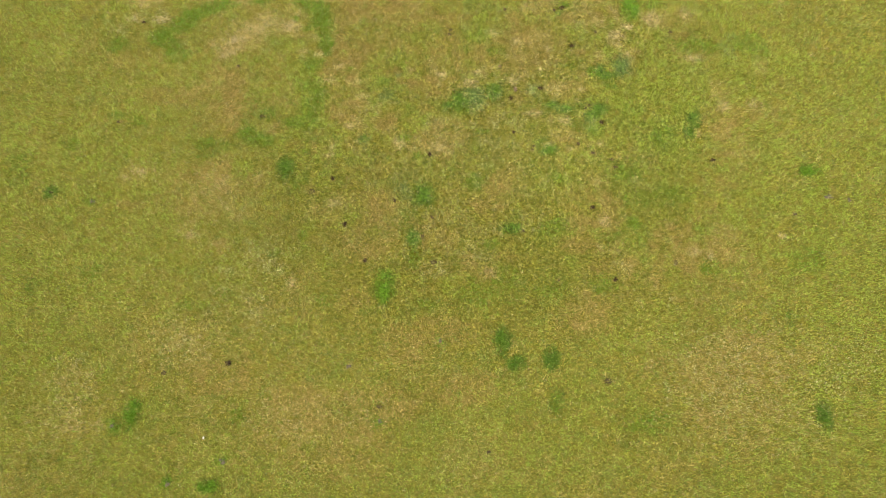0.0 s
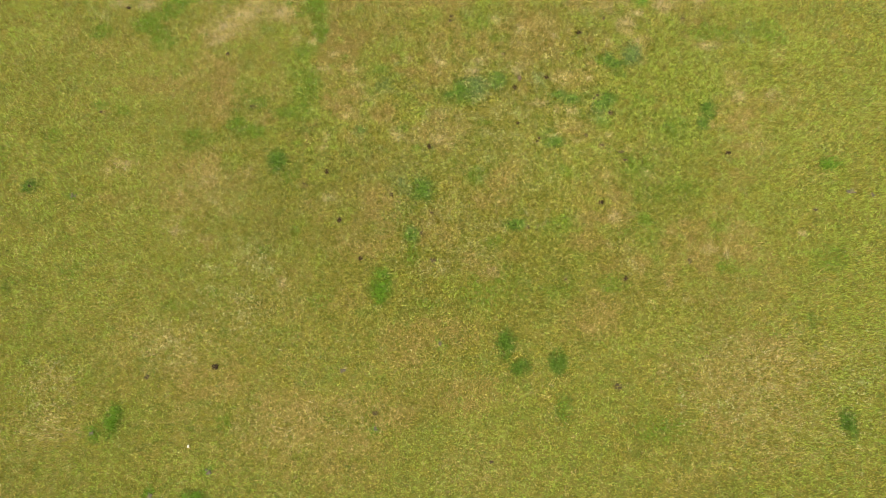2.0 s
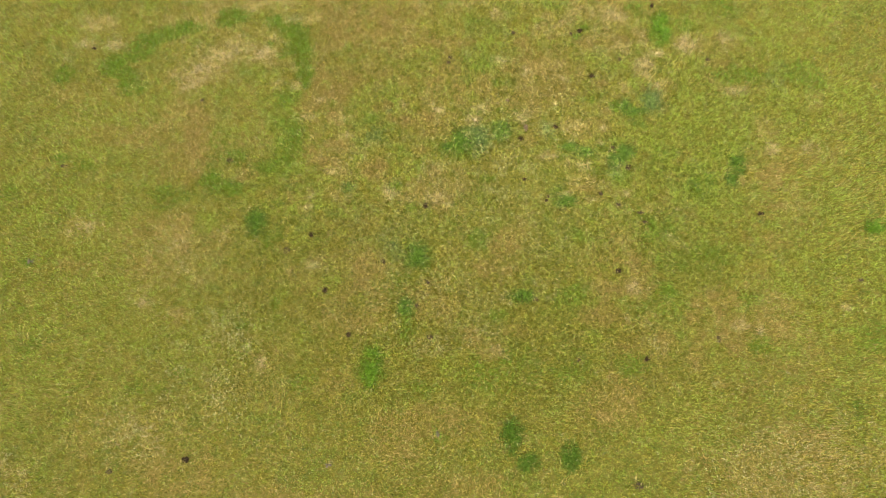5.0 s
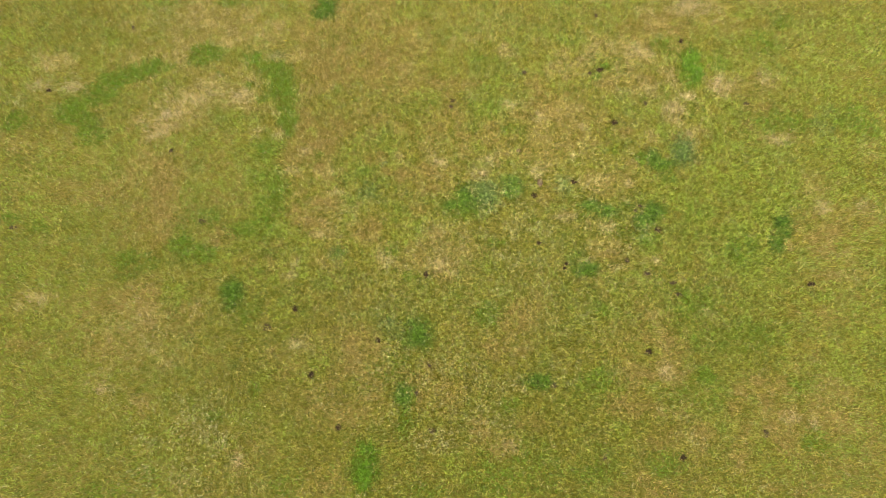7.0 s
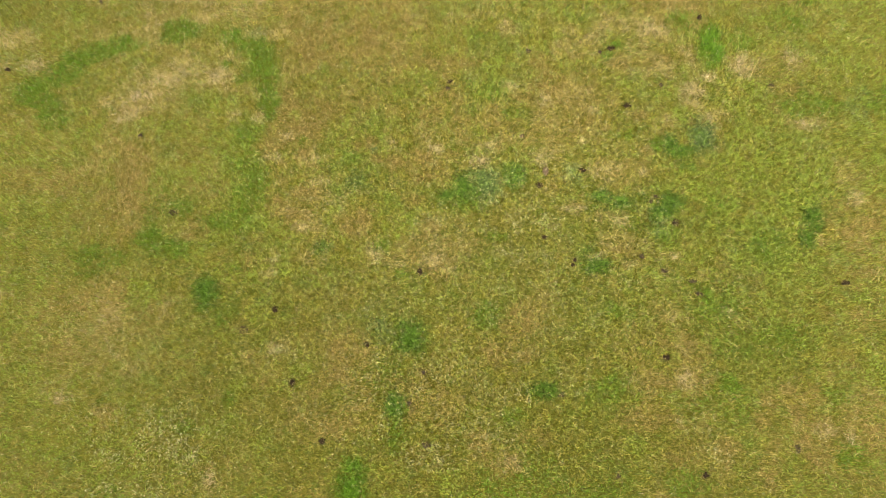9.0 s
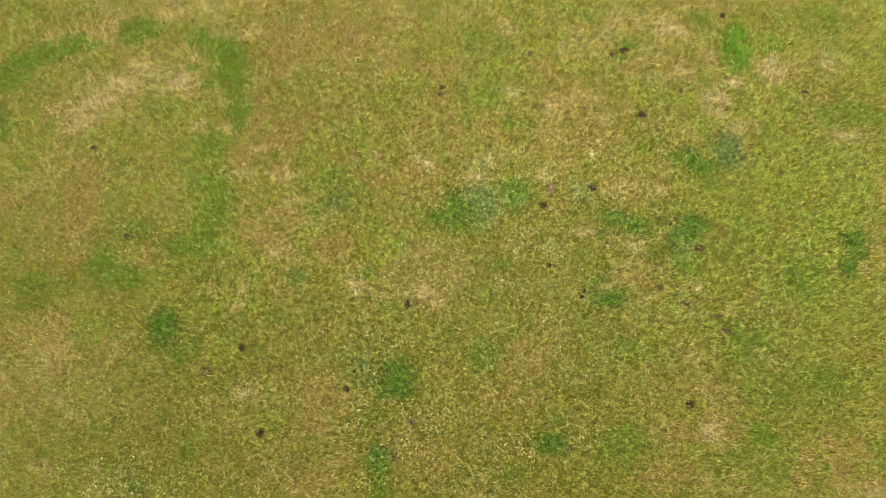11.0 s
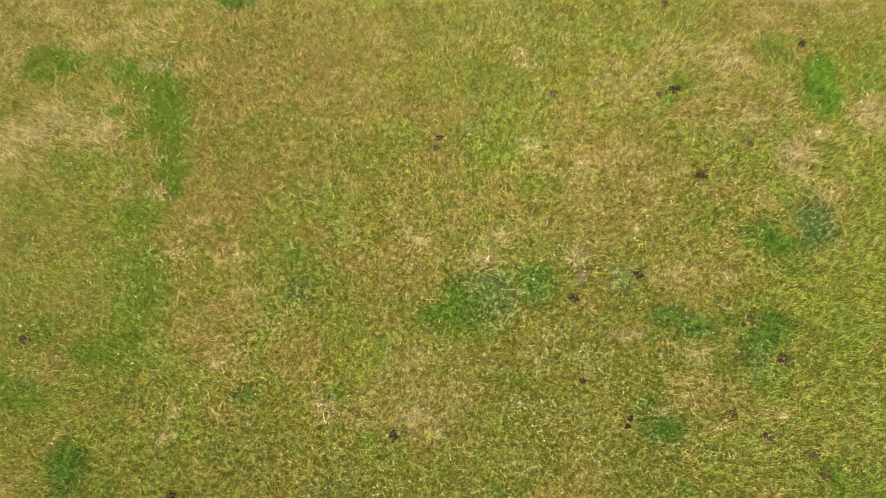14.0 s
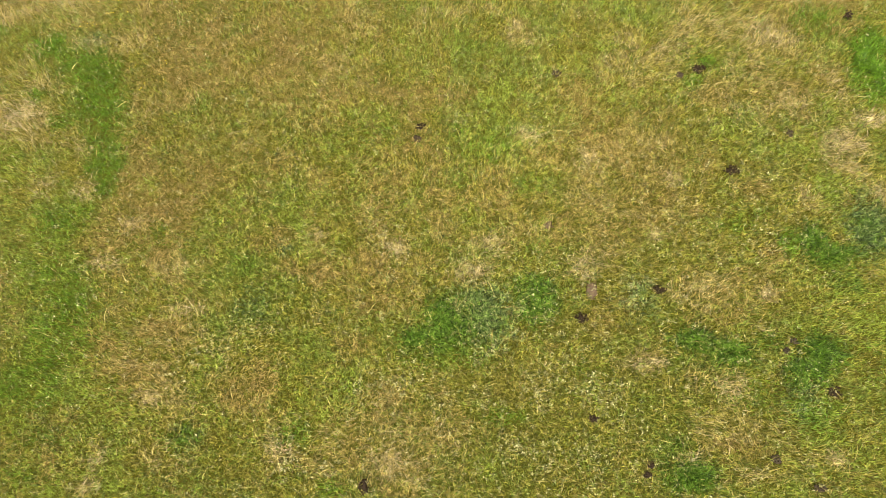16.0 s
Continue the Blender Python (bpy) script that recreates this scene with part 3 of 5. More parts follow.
patch("pale", -5.11, 3.42, 0.17, 0.2, -7, 0.6)
patch("pale", -4.26, 2.74, 0.19, 0.1, -7, 0.8)
patch("pale", -4.78, 2.14, 0.27, 0.09, -6, 0.8)
patch("pale", -3.43, 1.23, 0.37, 0.08, -6)
patch("pale", -4.02, -0.05, 0.15, 0.12, -6)
patch("pale", -4.76, -0.74, 0.15, 0.24, -6, 0.8)
patch("pale", -4.91, -1.2, 0.17, 0.09, -6, 0.7)
patch("pale", -0.12, 1.84, 0.18, 0.13, -6)
patch("pale", 1.07, 1.34, 0.31, 0.18, -6)
patch("pale", 0.79, 0.84, 0.17, 0.1, -6)
patch("pale", 1.64, 0.66, 0.13, 0.09, -6)
patch("pale", 2.16, 3.51, 0.18, 0.1, -7, 0.7)
patch("pale", 3.1, 3, 0.18, 0.2, -7, 0.8)
patch("pale", 6.55, 4.81, 0.26, 0.22, -7, 0.9)
patch("pale", 6.52, 3.54, 0.54, 0.12, 5, 0.9)
patch("pale", 7.16, 2.81, 0.35, 0.26, -7)
patch("pale", 7.69, 3.1, 0.27, 0.14, -7)
patch("pale", 3.93, 1.59, 0.1, 0.05, -6)
patch("pale", 5.43, 0.51, 0.12, 0.1, -6, 0.7)
patch("pale", 2.72, 1.21, 0.21, 0.23, -6, 0.9)
patch("pale", 3.4, -0.29, 0.28, 0.12, -6)
patch("pale", 4.62, -0.83, 0.21, 0.21, -6, 0.7)
patch("pale", 5.81, -1.94, 0.11, 0.08, -6, 0.7)
patch("pale", -6.29, 4.89, 0.35, 0.24, -7, 0.8)
patch("pale", -2.01, -1.02, 0.22, 0.27, -6, 0.7)
patch("pale", -0.47, -1.38, 0.11, 0.11, -6)
patch("pale", 1.48, 1.8, 0.26, 0.11, -6, 0.5)
patch("pale", 4.38, 2.55, 0.18, 0.1, -7, 0.6)
patch("pale", 3.78, -1.73, 0.16, 0.11, -6, 0.6)
patch("pale", 7.49, 1.9, 0.12, 0.13, -7)
patch("pale", -8.62, 4.47, 0.56, 0.2, 18, 0.9)
patch("pale", -8.88, 3.91, 0.48, 0.18, 23)
patch("pale", -12.42, -1.08, 0.46, 0.12, -6, 0.8)
patch("pale", 8.44, 6.23, 0.64, 0.29, -8, 0.8)
patch("pale", 8.76, 3.4, 0.41, 0.31, -7, 1.1)
patch("pale", 10.13, 3.32, 0.24, 0.39, -7, 0.9)
patch("pale", 10.12, 1.38, 0.4, 0.17, -7, 0.9)
patch("pale", 10.83, -0.86, 0.22, 0.21, -7)
patch("pale", 12.05, -0.88, 0.29, 0.25, -7, 0.7)
patch("pale", -10.48, -3.98, 0.13, 0.16, -6)
patch("pale", -6.55, -6.37, 0.16, 0.21, -5, 0.8)
patch("pale", 5.52, -5.1, 0.22, 0.22, -6, 0.7)
patch("pale", -11.84, 5.89, 0.35, 0.17, -7, 0.7)
patch("pale", -13, 6.13, 0.39, 0.21, -7, 0.5)
patch("pale", 0.94, -6.62, 0.37, 0.21, -5, 0.5)
patch("pale", 8.58, -6.61, 0.27, 0.15, -6, 0.6)
patch("pale", -4.86, -3.23, 0.2, 0.19, -6, 0.7)
patch("pale", 7.06, -3.68, 0.34, 0.06, -46, 0.7)
patch("pale", 9.15, -6.74, 0.07, 0.27, -5, 0.7)
patch("pale", -7.7, 5.04, 0.8, 0.2, 8, 0.8)
patch("rust", -3.8, 2.88, 0.56, 0.21, -7)
patch("rust", -4.05, 1.37, 0.54, 0.14, -6)
patch("rust", -4.56, 0.81, 0.26, 0.14, -6)
patch("rust", -5.46, -0.19, 0.52, 0.16, -6)
patch("rust", -3.84, -0.6, 0.25, 0.16, -6)
patch("rust", -2.49, -0.09, 0.34, 0.33, -6, 0.8)
patch("rust", -2.07, 2.25, 0.36, 0.21, -6, 0.8)
patch("rust", -1.38, 1.62, 0.62, 0.24, -6, 0.8)
patch("rust", -3.53, 5.36, 0.39, 0.33, -7, 0.8)
patch("rust", -3.14, 6.2, 0.6, 0.27, -7, 0.7)
patch("rust", 0.68, 4.52, 0.57, 0.25, -7)
patch("rust", 0.1, 4.48, 0.57, 0.21, -7, 0.8)
patch("rust", -0.84, 4.6, 0.77, 0.32, -7, 0.6)
patch("rust", -0.1, 3.18, 0.37, 0.29, -7, 0.8)
patch("rust", -0.66, 1.72, 0.37, 0.27, -6)
patch("rust", -0.27, 1.13, 0.52, 0.27, -6, 0.7)
patch("rust", 0.72, -0.99, 0.25, 0.16, -6)
patch("rust", 0.37, -1.11, 0.33, 0.16, -6, 0.8)
patch("rust", -0.84, 0.41, 0.34, 0.13, -6)
patch("rust", -1.2, -1.26, 0.49, 0.23, -6, 0.7)
patch("rust", 0.63, 2.22, 0.21, 0.09, -7)
patch("rust", 3.97, 2.8, 0.54, 0.21, -7)
patch("rust", 5.56, 2.18, 0.23, 0.17, -7)
patch("rust", 5.58, 1.11, 0.17, 0.14, -6)
patch("rust", 3, 1.86, 0.28, 0.22, -7, 0.8)
patch("rust", 3.06, 0.42, 0.25, 0.22, -6)
patch("rust", 4.09, -0.61, 0.25, 0.16, -6)
patch("rust", 4.35, -1.67, 0.4, 0.15, -6, 0.8)
patch("rust", 5.29, 3.85, 0.33, 0.17, -7, 0.6)
patch("rust", -2.97, 3.32, 0.56, 0.3, -7, 0.6)
patch("rust", -4.43, 2.52, 0.55, 0.38, -6, 0.5)
patch("rust", -4.84, 1.28, 0.27, 0.27, -6, 0.5)
patch("rust", -2.17, 5.3, 0.59, 0.65, -7, 0.5)
patch("rust", -1.83, 3.88, 0.57, 0.41, -7, 0.4)
patch("rust", 3.46, 4.07, 0.56, 0.31, -7, 0.5)
patch("rust", 2.38, 3.08, 0.55, 0.39, -7, 0.3)
patch("rust", 3.76, -0.17, 0.25, 0.17, -6, 0.5)
patch("rust", -8.95, 2.65, 1.09, 0.42, -7, 0.8)
patch("rust", -10.37, 2.06, 0.91, 0.38, -7, 0.8)
patch("rust", -9.1, 1.36, 0.72, 0.48, -6)
patch("rust", -6.99, 0.21, 0.42, 0.29, -6)
patch("rust", -5.79, -0.63, 0.62, 0.42, -6, 0.7)
patch("rust", -5.49, -2.37, 0.44, 0.33, -6, 0.8)
patch("rust", -10.7, -2.66, 0.72, 0.37, -6)
patch("rust", -12.58, -2.47, 0.86, 0.37, -6, 0.8)
patch("rust", -9.14, -4.59, 0.53, 0.31, -6, 0.8)
patch("rust", -5.36, -3.69, 0.49, 0.39, -6, 0.8)
patch("rust", 0.23, -6.11, 0.23, 0.3, -5)
patch("rust", 0.79, -6.61, 0.46, 0.29, -5)
patch("rust", 1.78, -6.11, 0.46, 0.24, -5, 0.8)
patch("rust", -3.64, -5.12, 0.96, 0.62, -6, 0.7)
patch("rust", 1.28, -3.89, 0.64, 0.38, -6, 0.8)
patch("rust", -0.9, -4.77, 0.79, 0.62, -6, 0.6)
patch("rust", 4.29, -5.9, 0.61, 0.33, -6)
patch("rust", 7.58, -6.36, 0.63, 0.3, -6)
patch("rust", 8.58, -6.61, 0.36, 0.24, -6)
patch("rust", 9.45, -4.88, 0.39, 0.31, -6)
patch("rust", 4.89, -6.85, 0.6, 0.35, -5, 0.8)
patch("rust", 6.26, -6.83, 0.39, 0.29, -5, 0.8)
patch("rust", 10.22, -1.7, 0.79, 0.51, -6, 0.8)
patch("rust", 7.12, 5.41, 0.88, 0.61, -7, 0.6)
patch("rust", 3.85, 2.75, 1.04, 0.76, -7, 0.7)
patch("rust", 1.84, -3.3, 0.64, 0.49, -6, 0.6)
patch("rust", -11.83, 2.23, 1.1, 0.3, -7, 0.6)
patch("rust", -6.45, 1.61, 0.43, 0.37, -7, 0.7)
patch("rust", 4.48, -3.89, 0.63, 0.38, -6, 0.6)
patch("rust", -3.91, 3.01, 0.72, 0.77, -7, 0.6)
patch("rust", 4.87, 0.48, 0.67, 0.54, -7, 0.6)
patch("rust", -2.93, -3.94, 0.81, 0.64, -6, 0.5)
patch("rust", -6.07, -6.11, 0.48, 0.3, -5, 0.6)
patch("rust", -4.37, -7.15, 0.62, 0.29, -5, 0.5)
patch("rust", 9.57, 2.71, 0.41, 0.77, -7, 0.6)
patch("rust", 6.49, 3.88, 0.7, 0.51, -7, 0.6)
patch("rust", -2.18, 4.65, 2.12, 1.79, -7, 0.4)
patch("rust", 0.15, 2.85, 1.46, 1.16, -7, 0.3)
patch("rust", -2.7, 5.45, 2.21, 2.24, -7, 0.35)
patch("rust", -8.05, 2.55, 1.81, 1.52, -7, 0.3)
patch("rust", 8.76, -6.92, 1.64, 1.3, -6, 0.7)
patch("rust", -1.48, -8.67, 1.45, 0.46, -5, 0.9)
patch("rust", -6.6, -12.2, 1.82, 0.77, -5, 0.8)
patch("rust", 4.33, -8.61, 1.02, 0.62, -6, 0.7)
patch("rust", -5, -12.53, 2.01, 0.76, -5, 0.6)
patch("rust", 10.51, -3.51, 1.06, 0.93, -6, 0.6)
patch("rust", 9.03, -10.68, 1.37, 1, -5, 0.6)
patch("rust", -0.44, -10.8, 1.21, 0.59, -5, 0.6)
patch("rust", -3.71, -11.1, 1.22, 0.59, -5, 0.6)
patch("rust", -9.04, -9.41, 1.27, 0.61, -5, 0.5)
patch("rust", 3.72, 2.77, 0.73, 0.66, -7, 0.6)
patch("rust", -0.43, -0.95, 0.69, 0.46, -6, 0.6)
patch("heads", 2.16, -0.16, 0.67, 0.5, -6)
patch("heads", 1.84, -0.62, 0.49, 0.49, -6)
patch("heads", 2.8, 0.11, 0.34, 0.25, -6)
patch("heads", 2.67, -0.63, 0.41, 0.49, -6)
patch("heads", 3.5, 0.72, 0.51, 0.31, -6)
patch("heads", 3.7, 0.39, 0.25, 0.17, -6)
patch("heads", -0.29, -0.15, 0.51, 0.33, -6)
patch("heads", -0.63, -0.2, 0.25, 0.25, -6)
patch("heads", -0, -0.26, 0.25, 0.16, -6)
patch("heads", 0.36, -0.47, 0.42, 0.16, -6)
patch("heads", 1.02, -0.54, 0.5, 0.24, -6, 0.7)
patch("heads", 1.27, -1.2, 0.33, 0.23, -6)
patch("heads", 1.74, -1.33, 0.32, 0.47, -6)
patch("heads", -2.01, -1.02, 0.3, 0.39, -6)
patch("heads", -1.66, -0.58, 0.25, 0.16, -6)
patch("heads", 3.45, -1.35, 0.4, 0.23, -6)
patch("heads", 3.78, -1.71, 0.21, 0.12, -6)
patch("heads", 2.47, -1.33, 0.48, 0.62, -6, 0.8)
patch("heads", 1.1, 0.12, 0.42, 0.25, -6)
patch("heads", 1.62, 0.23, 0.51, 0.34, -6)
patch("heads", 2.6, 1, 0.34, 0.27, -6, 0.6)
patch("heads", 5.8, -1.04, 0.24, 0.16, -6, 0.6)
patch("heads", 4.31, 0.03, 0.33, 0.1, -6, 0.4)
patch("heads", 2.45, 3.58, 0.55, 0.2, -7, 0.5)
patch("heads", -0.27, 2.23, 0.36, 0.37, -7, 0.6)
patch("heads", -2.11, 0.98, 0.53, 0.35, -6, 0.4)
patch("heads", 1.28, 3.92, 0.28, 0.12, -7)
patch("heads", -3.43, 0.6, 0.52, 0.34, -6, 0.4)
patch("heads", -7.99, -4.62, 0.43, 0.22, -6, 0.7)
patch("heads", -7.34, -5.54, 0.48, 0.4, -5, 0.8)
patch("heads", -9.63, -4.54, 0.5, 0.32, -6, 0.6)
patch("heads", -8.95, -5.54, 0.55, 0.24, -5, 0.7)
patch("heads", -2.74, -3.56, 0.24, 0.16, -6)
patch("heads", 0.42, -5.82, 0.62, 0.6, -6, 0.8)
patch("heads", -1.19, -6.27, 0.62, 0.39, -5, 0.8)
patch("heads", 1.14, -4.98, 0.63, 0.31, -6, 0.6)
patch("heads", 2.75, -4.82, 0.47, 0.31, -6, 0.9)
patch("heads", 3.38, -4.26, 0.31, 0.22, -6, 0.7)
patch("heads", 5.79, -6.93, 0.39, 0.29, -5, 1.2)
patch("heads", -1.84, -2.5, 0.66, 0.43, -6, 0.9)
patch("heads", -4.69, -3.28, 0.36, 0.39, -6, 0.8)
patch("heads", -11.85, 5.99, 0.46, 0.29, -7, 0.7)
patch("heads", -13.72, 5.6, 0.46, 0.21, -7, 0.7)
patch("heads", 7.61, -8.25, 0.44, 0.23, -5, 0.6)
patch("heads", 5.06, -0.43, 0.66, 0.46, -6, 0.8)
patch("heads", 1.6, 0.14, 0.74, 0.6, -6, 0.8)
patch("heads", -7.67, -4.81, 0.49, 0.25, -6, 0.6)
patch("heads", 2.97, -3.25, 0.96, 0.65, -6, 0.4)
patch("heads", -10.53, -8.23, 1.07, 0.84, -5, 0.45)
patch("heads", -8.61, -6.92, 1.3, 1.08, -6, 0.5)
patch("heads", -7.73, -5.25, 1.76, 0.9, -6, 0.45)
patch("heads", 12.27, -11.18, 2.12, 1.38, -5, 0.35)
patch("heads", 9.94, -11.94, 2.89, 1.16, -5, 0.25)
patch("heads", -14.77, -8.98, 0.86, 0.42, -5, 0.35)
patch("heads", 1.38, 0.9, 1.71, 1.36, -6, 0.22)
patch("heads", -1.57, -2.24, 1.5, 1.23, -6, 0.25)
patch("heads", 4.81, 1.76, 1.57, 1.4, -7, 0.2)
patch("heads", -4.11, -4.75, 1.32, 0.87, -5, 0.2)
patch("bare", 2.3, 1.96, 0.09, 0.07, -7)
patch("bare", 2.82, 0.85, 0.09, 0.15, -6)
patch("dark", 0.55, 0.56, 0.31, 0.41, -6)
patch("dark", 0.12, 0.39, 0.22, 0.14, -6)
patch("dark", 1.92, 0.81, 0.31, 0.3, -6)
patch("dark", 4.22, -0.05, 0.33, 0.13, -6)
patch("dark", 4.57, -0.29, 0.3, 0.17, -6)
patch("dark", 6.01, -0.41, 0.34, 0.25, -6)
patch("dark", 5.67, -0.74, 0.28, 0.2, -6)
patch("dark", 3.69, -1.95, 0.38, 0.21, -6)
patch("dark", 6.31, 1.25, 0.19, 0.22, -6)
patch("dark", 6.51, 0.96, 0.34, 0.14, -6)
patch("dark", -1.29, -3.33, 0.36, 0.42, -6)
patch("dark", -1.79, -4.96, 0.22, 0.28, -6)
patch("dark", 1.96, -4.99, 0.34, 0.17, -6)
patch("dark", -6.62, -1.58, 0.29, 0.37, -6)
patch("dark", 9.59, -1.29, 0.21, 0.28, -6)
patch("dark", 9.29, -1.8, 0.16, 0.22, -6)
patch("dark", -3.41, 7.76, 0.34, 0.39, -8)
patch("dark", 1.12, -9.23, 0.29, 0.45, -5)
patch("dark", 1.52, -10.04, 0.28, 0.22, -5)
patch("dark", 2.81, -9.96, 0.22, 0.36, -5)
patch("dark", -12.47, -10.55, 0.27, 0.44, -5)
patch("dark", -9.68, -13.26, 0.34, 0.19, -5)
patch("dark", 11.85, -12.78, 0.25, 0.42, -5)
patch("dark", 6.58, 0.64, 0.25, 0.27, -6, 0.6)
patch("dark", 3.62, -1.52, 0.24, 0.15, -6, 0.6)
patch("dark", -5.45, -0.51, 0.26, 0.13, -6, 0.3)
patch("dark", -6.75, -1.99, 0.24, 0.13, -6, 0.6)
patch("dark", 5.27, -0.19, 0.2, 0.14, -7, 0.6)
patch("dark", 2.79, -11.58, 0.28, 0.43, -5, 0.6)
patch("dark", -1.88, -5.73, 0.17, 0.31, -6, 0.3)
patch("dark", 11.51, -9.41, 0.18, 0.25, -6, 0.42)
patch("dark", -16.67, -5.47, 0.25, 0.32, -6, 0.36)
patch("blue", 1.12, 0.63, 0.41, 0.43, -6)
patch("blue", 7.21, 1.38, 0.31, 0.42, -7)
patch("blue", 5.61, -0.98, 0.27, 0.32, -6, 0.6)
patch("blue", 3.49, 0.63, 0.34, 0.31, -6, 0.36)
patch("blue", -5.03, 6.21, 0.3, 0.14, -7, 0.42)
patch("blue", -2.46, 1.2, 0.26, 0.27, -6, 0.36)
patch("blue", -3.42, -0.68, 0.25, 0.16, -6, 0.3)
patch("blue", -1.9, 2.04, 0.18, 0.15, -6, 0.24)
patch("blue", 11.57, 1.8, 0.36, 0.53, -7, 0.42)
patch("blue", -2.05, -3.06, 0.43, 0.33, -6, 0.3)
patch("gap", 5.17, 4.37, 0.14, 0.08, -7)
patch("gap", 4.85, 4.29, 0.06, 0.07, -7)
patch("gap", 0.47, 3.89, 0.09, 0.06, -7)
patch("gap", 2.83, 4.55, 0.08, 0.07, -7)
patch("gap", 5.32, 2.52, 0.14, 0.09, -7)
patch("gap", 7.85, 5.05, 0.07, 0.11, -7)
patch("gap", 6.38, 3.04, 0.06, 0.07, -7)
patch("gap", 3.82, 0.75, 0.12, 0.07, -6)
patch("gap", 2.59, 0.44, 0.11, 0.09, -6)
patch("gap", 2.52, -1.03, 0.07, 0.05, -6)
patch("gap", 3.23, -1.74, 0.05, 0.06, -6)
patch("gap", 3.15, -1.87, 0.06, 0.05, -6)
patch("gap", 6.02, -1.02, 0.11, 0.1, -6)
patch("gap", -0.87, -1.62, 0.08, 0.12, -6)
patch("gap", -12.66, 5.88, 0.08, 0.06, -7)
patch("gap", -4.77, -2.23, 0.08, 0.1, -6)
patch("gap", -4.39, -4.17, 0.1, 0.11, -6)
patch("gap", -3.7, -5.69, 0.1, 0.09, -5)
patch("gap", 5.12, -4.48, 0.12, 0.08, -6)
patch("gap", 5.54, -7.36, 0.09, 0.1, -5)
patch("gap", 9.97, -3.06, 0.12, 0.07, -6)
patch("gap", 1.98, -5.01, 0.06, 0.06, -6)
patch("gap", -2.4, -3.4, 0.08, 0.08, -6)
patch("gap", -8.95, -9.06, 0.13, 0.12, -5)
patch("gap", 0.39, 3.67, 0.08, 0.06, -7, 0.7)
patch("gap", 4.97, -1.84, 0.09, 0.07, -6, 0.7)
patch("gap", 5.64, -0.23, 0.07, 0.05, -6, 0.7)
patch("gap", 5.48, -2.28, 0.09, 0.07, -6, 0.7)
patch("gap", 5.48, -0.35, 0.04, 0.05, -6, 0.7)
patch("gap", -7.54, 0.78, 0.12, 0.09, -6, 0.7)
patch("gap", -13.52, 1.25, 0.11, 0.07, -6, 0.7)
patch("gap", -5.62, -2.69, 0.13, 0.12, -6, 0.7)
patch("gap", -1.43, -4.97, 0.06, 0.06, -6, 0.7)
patch("gap", -1.09, -6, 0.12, 0.1, -5, 0.7)
patch("gap", -1.01, -4.26, 0.1, 0.06, -6, 0.7)
patch("gap", 2.38, -5.14, 0.09, 0.08, -6, 0.7)
patch("gap", 7.84, -6.94, 0.1, 0.1, -5, 0.7)
patch("gap", 3.48, -7.18, 0.05, 0.06, -5, 0.7)
patch("gap", 9.38, 2.64, 0.1, 0.1, -7, 0.7)
patch("gap", 5.36, 6.27, 0.07, 0.08, -8, 0.7)
patch("gap", 6.15, -2.62, 0.11, 0.05, -6, 0.7)
patch("gap", 6.24, -2.98, 0.11, 0.05, -6, 0.7)
patch("gap", -8.54, 3.22, 0.07, 0.06, -7, 0.7)
patch("gap", -9.9, 7.86, 0.06, 0.09, -8, 0.7)
patch("gap", -3.47, -11.12, 0.12, 0.1, -5, 0.7)
patch("gap", -3.5, -11.64, 0.1, 0.1, -5, 0.7)
patch("gap", -4.51, -9.58, 0.1, 0.1, -5, 0.7)
patch("gap", -9.13, -12.46, 0.14, 0.11, -5, 0.7)
patch("gap", -14.53, -2.22, 0.14, 0.12, -6, 0.7)
patch("gap", 14.21, -5.01, 0.14, 0.09, -6, 0.7)
patch("gap", 4.68, -10.97, 0.16, 0.12, -5, 0.7)
patch("gap", 0.24, -13, 0.08, 0.06, -5, 0.7)
patch("gap", -11.36, -9.19, 0.11, 0.1, -5, 0.7)
patch("lush", 5.32, 4.5, 0.12, 0.1, -7, 0.9)
patch("lush", 5.02, 4.16, 0.12, 0.1, -7, 0.9)
# broader stretches of one growth
patch("rank", 3.2, -0.6, 2.6, 1.8, -6, 0.6)
patch("rank", 4.0, 2.2, 1.8, 1.1, -6, 0.4)
patch("lime", 8.6, -1.0, 1.2, 1.6, -6, 0.5)
patch("heads", 2.3, -1.9, 3.3, 2.1, -6, 0.32)
patch("heads", 4.8, 1.6, 2.2, 1.4, -6, 0.25)
patch("heads", -1.5, -4.2, 2.6, 1.6, -6, 0.35)
patch("rank", -2.5, -4.9, 4.94, 3.02, -6, 0.4)
patch("rank", 2.7, -7.0, 3.93, 1.98, -6, 0.4)
patch("rank", 4.2, -3.5, 2.36, 1.41, -6, 0.3)
patch("rank", 7.3, -4.0, 1.46, 1.14, -6, 0.4)
patch("lime", 8.4, -0.0, 1.43, 1.01, -6, 0.5)
patch("lime", 9.9, 0.5, 1.05, 0.89, -7, 0.45)
patch("lime", 8.3, -1.7, 0.70, 0.41, -6, 0.7)
patch("lime", 1.5, 5.3, 0.44, 0.23, -7, 0.6)
patch("lime", -4.6, -3.8, 0.77, 0.50, -6, 0.5)
patch("lime", 9.0, -2.9, 0.86, 0.79, -6, 0.35)
patch("lime", 4.9, -2.9, 0.75, 0.52, -6, 0.3)
patch("lime", 6.6, -0.8, 0.48, 0.67, -6, 0.5)
patch("lime", 6.0, -1.8, 0.55, 0.39, -6, 0.35)
patch("lime", -5.9, 3.2, 0.66, 0.90, -7, 0.45)
patch("lime", -1.0, 2.1, 0.54, 0.37, -6, 0.3)
